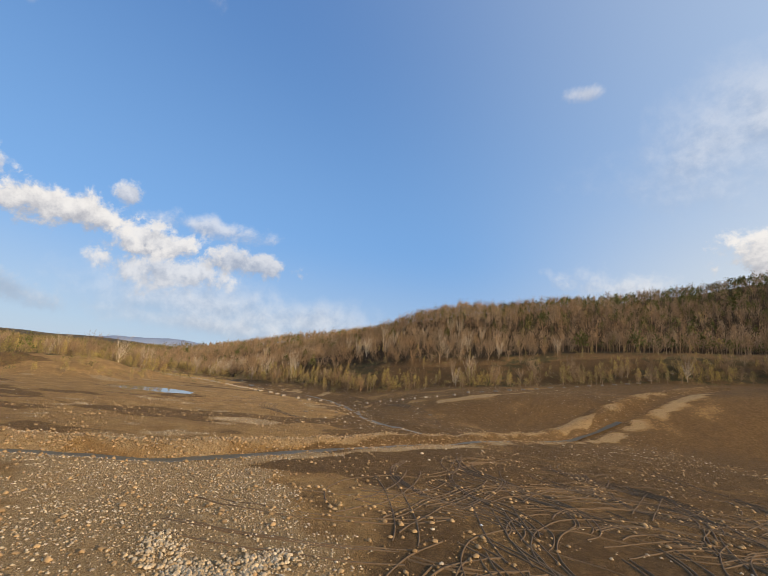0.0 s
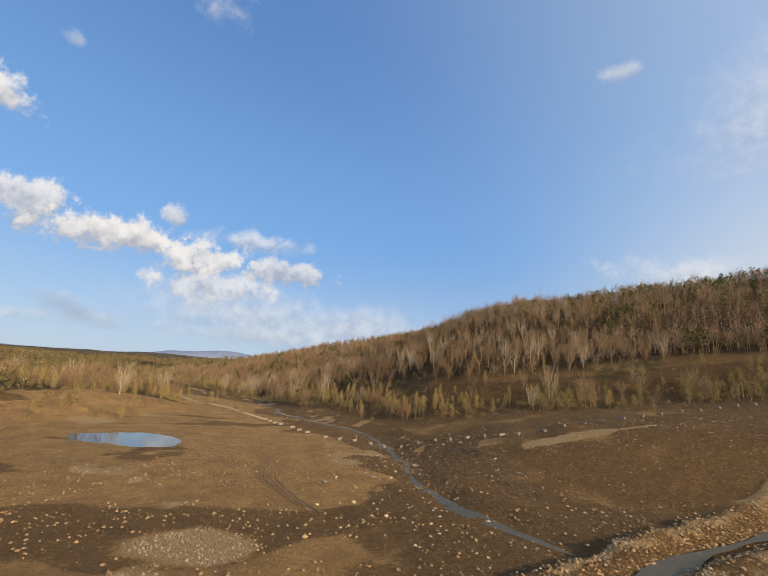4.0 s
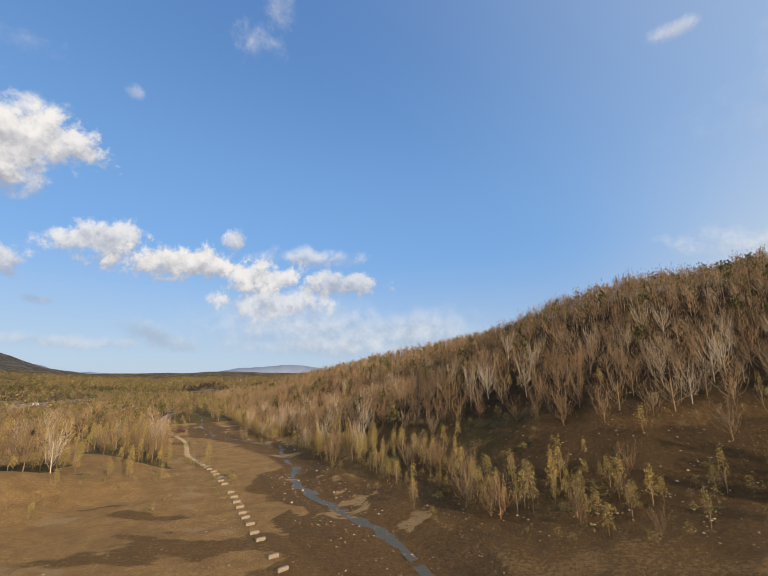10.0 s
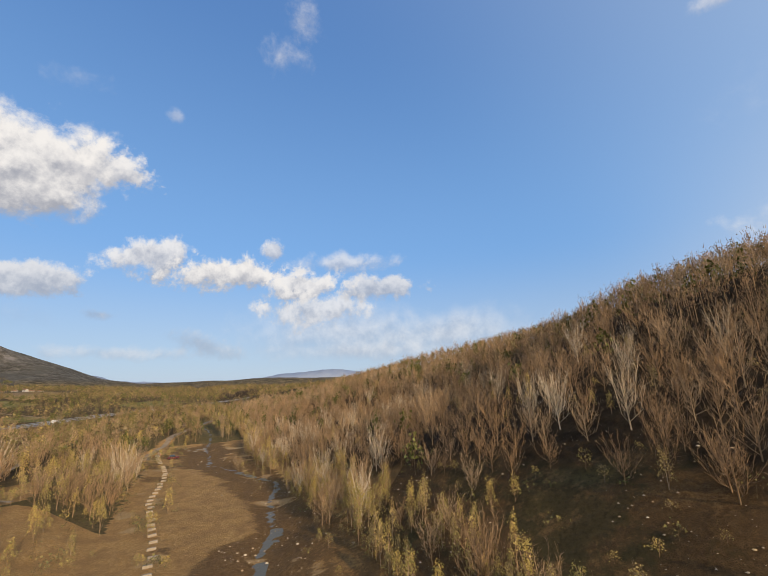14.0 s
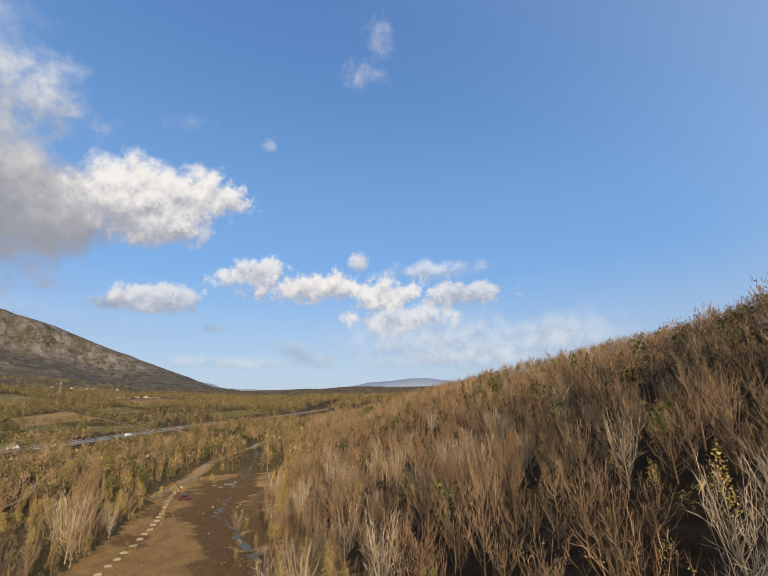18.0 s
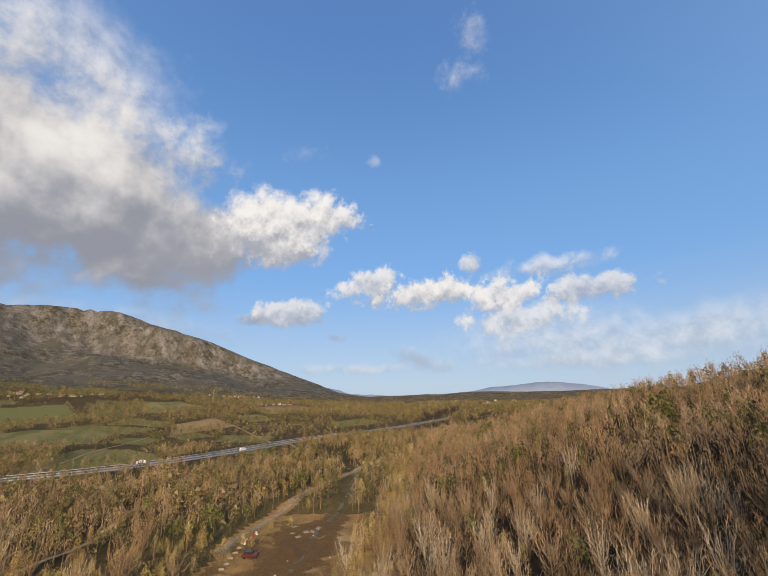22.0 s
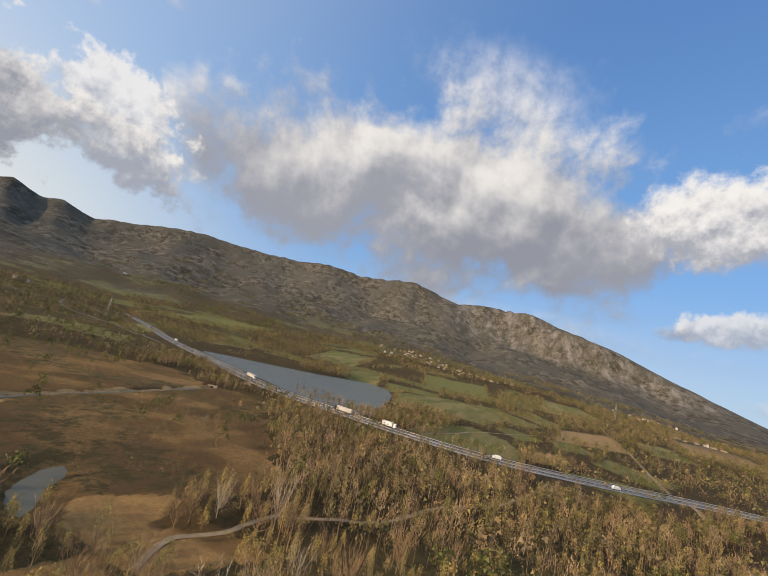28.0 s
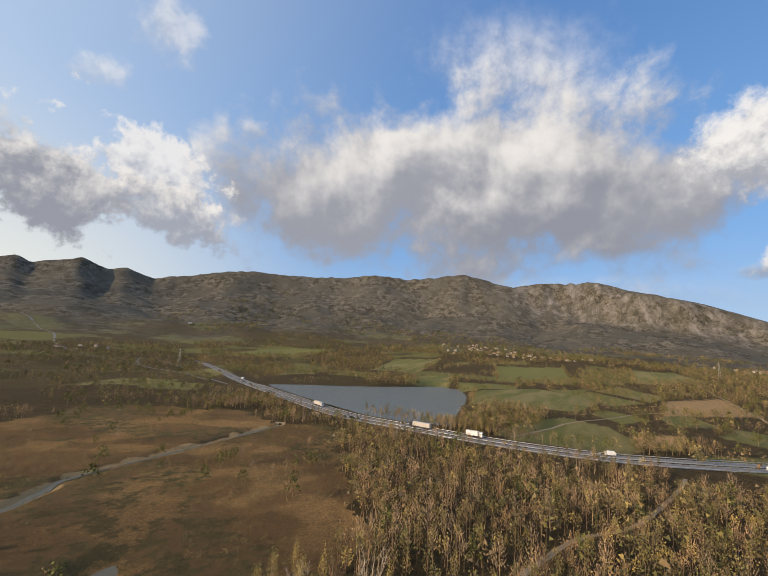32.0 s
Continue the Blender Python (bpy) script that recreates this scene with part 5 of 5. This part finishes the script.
on_road(10, 5, truck(16.2, grey_paint, white_paint, "grey-sided articulated lorry on the motorway"))
on_road(122, 5, truck(16.2, grey_paint, plain("dark_cab", (0.05, 0.055, 0.07), rough=0.4), "grey articulated lorry with a dark cab"), True)
on_road(160, 6.5, truck(10.5, white_paint, white_paint, "short white box lorry on the motorway"))
on_road(-250, 5, truck(14.0, white_paint, white_paint, "white articulated lorry on the motorway"))
on_road(228, 5, car(plain("silver_paint", (0.5, 0.52, 0.53), rough=0.3, metal=0.4), "silver car on the motorway"))
on_road(236, 7, car(white_paint, "white van on the motorway", True), True)
on_road(300, -5, car(white_paint, "small white van on the motorway", True))
on_road(70, -5, car(plain("black_paint", (0.03, 0.03, 0.035), rough=0.25), "black car on the motorway"))
on_road(-120, -6.5, car(white_paint, "white car on the motorway"))


def rail(y0, y1, side):
    """A stretch of guard rail with posts, following the motorway."""
    root = new("guard_rail")
    pts = [p for p in hw if y0 <= p.y <= y1]
    v_, f_ = [], []
    for i, p in enumerate(pts):
        d_ = (pts[min(i + 1, len(pts) - 1)] - pts[max(i - 1, 0)]).normalized()
        q = p + Vector((-d_.y, d_.x, 0)) * side
        z_ = road_z(p)
        v_ += [(q.x, q.y, z_ + 0.45), (q.x, q.y, z_ + 0.8), (q.x + 0.08, q.y, z_ + 0.8), (q.x + 0.08, q.y, z_ + 0.45)]
        if i:
            b_ = 4 * i
            f_ += [(b_ - 4 + k, b_ - 4 + (k + 1) % 4, b_ + (k + 1) % 4, b_ + k) for k in range(4)]
        if i % 2 == 0:
            part("post", box(0.1, 0.1, 0.9, (q.x, q.y, z_ + 0.35), 0), steel, root)
    mesh_object("beam", v_, f_, [steel], parent=root)
    return tagged(root, "galvanised steel guard rail along the motorway", "guard rail", group="guard rails")


for y0, y1 in ((-180, -20), (-20, 130), (130, 280), (280, 440)):
    for side in (-10.4, -0.4, 10.4):
        rail(y0, y1, side)
verge = plain("pale_verge_line", (0.75, 0.74, 0.70), (0.65, 0.64, 0.6), scale=1.0)
for off in (-9.4, -1.4, 1.4, 9.4):
    sh = []
    for i, p in enumerate(hw):
        d_ = (hw[min(i + 1, len(hw) - 1)] - hw[max(i - 1, 0)]).normalized()
        if -900 < p.y < 900:
            sh.append(p + Vector((-d_.y, d_.x, 0)) * off)
    tagged(ribbon("road_line", sh[::4], 0.3, 0, verge, z=lambda p: road_z(p) + 0.02), "painted white edge line of the motorway", "road marking", kind="structure")

# ---- villages, masts and far things ----
plaster = island("house_plaster", [(0.55, 0.50, 0.42), (0.46, 0.40, 0.32), (0.60, 0.57, 0.52), (0.50, 0.43, 0.32)])
tiles = island("clay_roof_tiles", [(0.42, 0.20, 0.12), (0.34, 0.18, 0.12), (0.46, 0.26, 0.17), (0.30, 0.20, 0.16)])
pane_glass = dark_glass


def house_meshes(w_, d_, h_, rise):
    """Wall, roof and window meshes of a gabled house."""
    bm = bmesh.new()
    v = [bm.verts.new(p) for p in ((-w_, -d_, -1.5), (w_, -d_, -1.5), (w_, d_, -1.5), (-w_, d_, -1.5), (-w_, -d_, h_), (w_, -d_, h_), (w_, d_, h_), (-w_, d_, h_), (-w_, 0, h_ + rise), (w_, 0, h_ + rise))]
    for f_ in ((0, 1, 5, 4), (2, 3, 7, 6), (1, 2, 6, 9, 5), (3, 0, 4, 8, 7)):
        bm.faces.new([v[i] for i in f_])
    wall_ = bpy.data.meshes.new("wall")
    bm.to_mesh(wall_)
    bm.free()
    wall_.materials.append(plaster)
    bm = bmesh.new()
    e_, t_ = 0.5, 0.22
    rows = []
    for x_ in (-w_ - e_, w_ + e_):
        rows.append([bm.verts.new((x_, y_, z_)) for y_, z_ in ((-d_ - e_, h_ - 0.35), (0, h_ + rise + 0.08), (d_ + e_, h_ - 0.35), (d_ + e_, h_ - 0.35 + t_), (0, h_ + rise + 0.08 + t_), (-d_ - e_, h_ - 0.35 + t_))])
    for i in range(6):
        bm.faces.new((rows[0][i], rows[1][i], rows[1][(i + 1) % 6], rows[0][(i + 1) % 6]))
    for r_ in rows:
        bm.faces.new(r_)
    bmesh.ops.recalc_face_normals(bm, faces=bm.faces)
    roof_ = bpy.data.meshes.new("roof")
    bm.to_mesh(roof_)
    bm.free()
    roof_.materials.append(tiles)
    bm = box(1.1, 0.12, 1.3, (0, 0, 0), 0)
    win_ = bpy.data.meshes.new("window")
    bm.to_mesh(win_)
    bm.free()
    win_.materials.append(pane_glass)
    return wall_, roof_, win_, w_, d_, h_


HOUSES = [house_meshes(5.5, 4.2, 5.2, 2.6), house_meshes(7.0, 4.5, 3.4, 2.4), house_meshes(4.5, 4.0, 6.0, 2.2)]
rh = random.Random(21)


def house(x_, y_, kind_, turn, scale, group):
    wall_, roof_, win_, w_, d_, h_ = HOUSES[kind_]
    root = new("house")
    for nm, me in (("wall", wall_), ("roof", roof_)):
        o_ = new(nm, me)
        o_.parent = root
    if scale < 1.2:
        for sx in (-0.5, 0.5):
            o_ = new("window", win_)
            o_.parent, o_.location = root, (sx * w_, -d_ - 0.02, h_ * 0.6)
    root.matrix_basis = Matrix.Translation((x_, y_, float(height(x_, y_)))) @ Matrix.Rotation(turn, 4, "Z") @ Matrix.Scale(scale, 4)
    return tagged(root, "small gabled house with pale walls and a clay tile roof", "house", group=group)


def village(cx, cy, n_, sx, sy, group, scale=1.15):
    for i in range(n_):
        house(cx + rh.gauss(0, sx), cy + rh.gauss(0, sy), rh.randrange(3), rh.uniform(0, 3.14), 0.72 * scale * rh.uniform(0.8, 1.2), group)


village(-1720, -60, 34, 60, 130, "hillside village", 1.2)
village(-1900, -300, 20, 60, 110, "hillside village", 1.2)
village(-1830, 660, 14, 50, 70, "northern hamlet", 1.2)
village(-1420, 690, 8, 30, 50, "valley hamlet", 1.2)
village(-1180, 1500, 36, 120, 170, "far town", 1.3)
village(-1120, 780, 4, 25, 35, "valley hamlet", 1.2)
village(-640, -1060, 6, 30, 50, "houses at the junction")

long_white = new("warehouse")
part("wall", box(60, 14, 6, (0, 0, 3), 0.1), white_paint, long_white)
part("roof", box(61, 15, 0.6, (0, 0, 6.3), 0.1), white_paint, long_white)
long_white.matrix_basis = Matrix.Translation((-1330, -1560, float(height(-1330, -1560)))) @ Matrix.Rotation(0.9, 4, "Z")
tagged(long_white, "long low white warehouse on the far slope", "warehouse")


def mast(x_, y_, tall, label):
    """A lattice mast: legs, crossed braces and arms."""
    root = new("lattice_mast")
    legs = [(-1, -1), (1, -1), (1, 1), (-1, 1)]
    b0, b1 = tall * 0.06, tall * 0.012
    for sx, sy in legs:
        v_, f_ = stick((sx * b0, sy * b0, -0.5), (sx * b1, sy * b1, tall), 0.16, 0.10, 4)
        mesh_object("leg", v_, f_, [steel], parent=root)
    for k_ in range(7):
        h0, h1 = tall * k_ / 7, tall * (k_ + 1) / 7
        for i in range(4):
            (ax, ay), (bx, by) = legs[i], legs[(i + 1) % 4]
            r0, r1 = b0 + (b1 - b0) * k_ / 7, b0 + (b1 - b0) * (k_ + 1) / 7
            v_, f_ = stick((ax * r0, ay * r0, h0), (bx * r1, by * r1, h1), 0.07, 0.07, 3)
            mesh_object("brace", v_, f_, [steel], parent=root)
    for h_, w_ in ((0.72, 0.17), (0.82, 0.21), (0.92, 0.15)):
        v_, f_ = stick((-tall * w_, 0, tall * h_), (tall * w_, 0, tall * h_), 0.14, 0.14, 4)
        mesh_object("arm", v_, f_, [steel], parent=root)
    root.location = (x_, y_, float(height(x_, y_)))
    return tagged(root, label, "mast")


mast(-1500, 500, 46, "grey steel lattice power pylon above the fields")
mast(-690, -640, 38, "grey steel lattice mast beside the junction")

# ---- side roads and field tracks ----
dusty = plain("pale_dust_track", (0.36, 0.27, 0.165), (0.25, 0.18, 0.105), scale=0.5)
for nm, pts, w_, lab in (
        ("field_track", [(-354, 343), (-403, 350), (-493, 357), (-593, 367), (-750, 385), (-1007, 404), (-1242, 410), (-1422, 374)], 3.2, "pale dusty track between the fields"),
        ("field_track", [(-403, 175), (-460, 191), (-510, 203), (-576, 236), (-660, 277), (-743, 370)], 2.6, "narrow earth track across the meadows"),
        ("dirt_track", TRACK, 3.6, "pale compacted dirt track at the edge of the wood"),
        ("dirt_track", SIDE_TRACK, 1.6, "winding earth track through the young wood"),
        ("slip_road", [(-482, -210), (-533, -332), (-589, -486), (-609, -646), (-675, -775), (-698, -706), (-658, -562)], 6.0, "curving slip road beside the motorway"),
        ("country_road", [(-609, -646), (-595, -890), (-642, -1156), (-722, -1406), (-772, -1806), (-762, -2066)], 7.0, "country road climbing the far slope")):
    tagged(ribbon(nm, pts, w_, 0.12, asphalt if "road" in nm else dusty, wobble=0.3), lab, "road" if "road" in nm else "track", kind="structure")

# ---- culverts under the motorway ----
for x_, y_, turn in ((-404, -40, 0.35), (-356, 40, 0.25), (-322, 38, 0.5)):
    root = new("culvert")
    part("headwall", box(0.5, 7.0, 2.6, (0, 0, 0.9), 0.06), concrete, root)
    for sy in (-1, 1):
        part("wing_wall", box(3.2, 0.4, 2.0, (1.5, sy * 3.4, 0.6), 0.05), concrete, root)
    # no hole is cut: a black panel paints the shade of the mouth
    part("opening", box(0.12, 2.2, 1.6, (0.26, 0, 0.6), 0.03), rubber, root, "dark panel painting the shade inside the culvert mouth")
    root.matrix_basis = Matrix.Translation((x_, y_, float(height(x_, y_)))) @ Matrix.Rotation(turn, 4, "Z")
    tagged(root, "pale concrete culvert head below the embankment", "culvert", group="culverts")

# ---- small things at the end of the dirt track and on the bed ----
parked = car(plain("dark_red_paint", (0.12, 0.03, 0.03), rough=0.3), "dark red car parked on the river bed")
parked["group"] = "parked vehicles"
parked.matrix_basis = Matrix.Translation((-178, 249, float(height(-178, 249)))) @ Matrix.Rotation(1.0, 4, "Z")
barrier_red = plain("red_barrier_plastic", (0.55, 0.08, 0.05), (0.45, 0.07, 0.05), rough=0.5)
for i in range(5):
    root = new("road_barrier")
    x_, y_ = -190 - i * 1.9, 251 + i * 1.4
    part("base", box(1.7, 0.5, 0.35, (0, 0, 0.17), 0.05, 0.8), barrier_red if i % 2 else white_paint, root)
    part("upright", box(1.6, 0.2, 0.6, (0, 0, 0.6), 0.04), barrier_red if i % 2 else white_paint, root)
    root.matrix_basis = Matrix.Translation((x_, y_, float(height(x_, y_)))) @ Matrix.Rotation(-0.5 + 0.15 * i, 4, "Z")
    tagged(root, "red plastic road barrier closing the track" if i % 2 else "white plastic road barrier closing the track", "barrier", group="barriers")
for i in range(9):
    bm = box(rh.uniform(1.2, 2.4), rh.uniform(0.7, 1.3), 0.22, (0, 0, 0.1), 0.03)
    x_, y_ = -193 + rh.gauss(0, 5), 273 + rh.gauss(0, 4)
    o_ = part("broken_slab", bm, concrete, None)
    o_.matrix_basis = Matrix.Translation((x_, y_, float(height(x_, y_)) + 0.05)) @ Matrix.Rotation(rh.uniform(0, 3), 4, "Z") @ Matrix.Rotation(rh.gauss(0, 0.2), 4, "X")
    tagged(o_, "broken pale concrete slab lying by the brook", "slab", group="broken slabs")
for x_, y_, s_ in ((-17, 104, 1.2), (-23, 98, 0.9), (-12, 118, 0.8), (-20, 122, 0.7), (6, 112, 0.6)):
    o_ = part("broken_slab", box(1.5 * s_, 0.7 * s_, 0.2, (0, 0, 0.08), 0.04), concrete, None)
    o_.matrix_basis = Matrix.Translation((x_, y_, float(height(x_, y_)) + 0.02)) @ Matrix.Rotation(x_, 4, "Z") @ Matrix.Rotation(0.12, 4, "Y")
    tagged(o_, "broken pale concrete slab on wet mud", "slab", group="broken slabs")


def rock_mesh(seed, size):
    bm = bmesh.new()
    bmesh.ops.create_icosphere(bm, subdivisions=2, radius=size)
    for v in bm.verts:
        v.co *= 1 + 0.35 * noise.noise(v.co * (1.6 / size) + Vector((seed * 7.1, 0, 0)))
        v.co.z *= 0.65
    me = bpy.data.meshes.new("boulder")
    bm.to_mesh(me)
    bm.free()
    me.materials.append(stone_mat)
    return me


rocks = [rock_mesh(i, 0.35) for i in range(5)]
for i in range(60):
    if i < 22:
        x_, y_ = rh.uniform(-30, 14), rh.uniform(58, 134)
    else:
        q = rh.choice(BROOK[4:16])
        x_, y_ = q[0] + rh.gauss(0, 6), q[1] + rh.gauss(0, 6)
    s_ = rh.uniform(0.3, 0.95)
    o_ = new("boulder", rocks[i % 5])
    o_.matrix_basis = Matrix.Translation((x_, y_, float(height(x_, y_)) + 0.06 * s_)) @ Matrix.Rotation(rh.uniform(0, 6), 4, "Z") @ Matrix.Scale(s_, 4)
    tagged(o_, "rounded pale boulder lying on the river bed", "boulder", group="boulders on the bed")
rag_cloth = plain("white_plastic_sheet", (0.78, 0.77, 0.74), (0.6, 0.6, 0.58), rough=0.5, scale=6)
for x_, y_, s_ in ((12.0, 29.5, 0.2), (27, 37, 0.24), (7.5, 36, 0.1)):
    bm = bmesh.new()
    bmesh.ops.create_icosphere(bm, subdivisions=3, radius=s_)
    for v in bm.verts:
        v.co *= 1 + 0.8 * noise.noise(v.co * (5 * 0.17 / s_) + Vector((x_, 0, 0)))
        v.co.z *= 0.6
    o_ = part("plastic_bag", bm, rag_cloth, None)
    o_.location = (x_, y_, float(height(x_, y_)) + s_ * 0.35)
    tagged(o_, "crumpled white plastic bag on tyre-marked earth", "bag", group="litter")

# ---- gravel heap on the bar ----
heap = []
for i in range(1500):
    f_ = rh.random() * 3.0
    q = ((-10.5, 27), (-7.5, 24), (-5, 24.4), (-3.6, 27))
    (ax, ay), (bx, by) = q[int(f_)], q[int(f_) + 1]
    w_ = 0.35 + 0.5 * abs(math.sin(f_ * 2.3))
    heap.append((ax + (bx - ax) * (f_ % 1) + rh.gauss(0, w_), ay + (by - ay) * (f_ % 1) + rh.gauss(0, w_ * 0.8)))
pebbles("gravel_heap", heap, [0.03 + 0.13 * rh.random() ** 2 for _ in heap], stone_mat, "small heap of pale rubble on the gravel bar", "rubble", flat=0.9)

# ---- far mountains closing the valley, blue haze painted into their colour ----
far_haze_m = plain("haze_tinted_slopes", (0.25, 0.30, 0.39), (0.32, 0.36, 0.43), scale=0.004)


def far_range(name, az0, az1, dist, heights, label):
    n_ = 90
    v_, f_ = [], []
    for i in range(n_ + 1):
        t_ = i / n_
        a_ = radians(az0 + (az1 - az0) * t_)
        h_ = float(np.interp(t_, np.linspace(0, 1, len(heights)), heights)) + 22 * (float(fractal(t_ * 900, dist, 60, 4, 2)) - 0.5)
        for k_, (rr_, hh) in enumerate(((dist - 420, -20), (dist - 160, h_ * 0.55), (dist, h_), (dist + 260, h_ * 0.4))):
            v_.append((-100 - math.sin(a_) * rr_, 230 + math.cos(a_) * rr_, hh))
        if i:
            b_ = 4 * i
            f_ += [(b_ - 4 + k, b_ - 3 + k, b_ + 1 + k, b_ + k) for k in range(3)]
    return tagged(mesh_object(name, v_, f_, [far_haze_m], shade=True), label, "mountains", kind="structure")


far_range("backdrop", 26, 49, 4550, [110, 160, 190, 195, 170, 160, 125, 90, 30], "mountain range at the valley's end, blue haze put into its colour")
far_range("backdrop", 49, 66, 4300, [20, 70, 90, 105, 120, 180, 240], "pale limestone range beyond the valley, tinted blue-grey for haze")
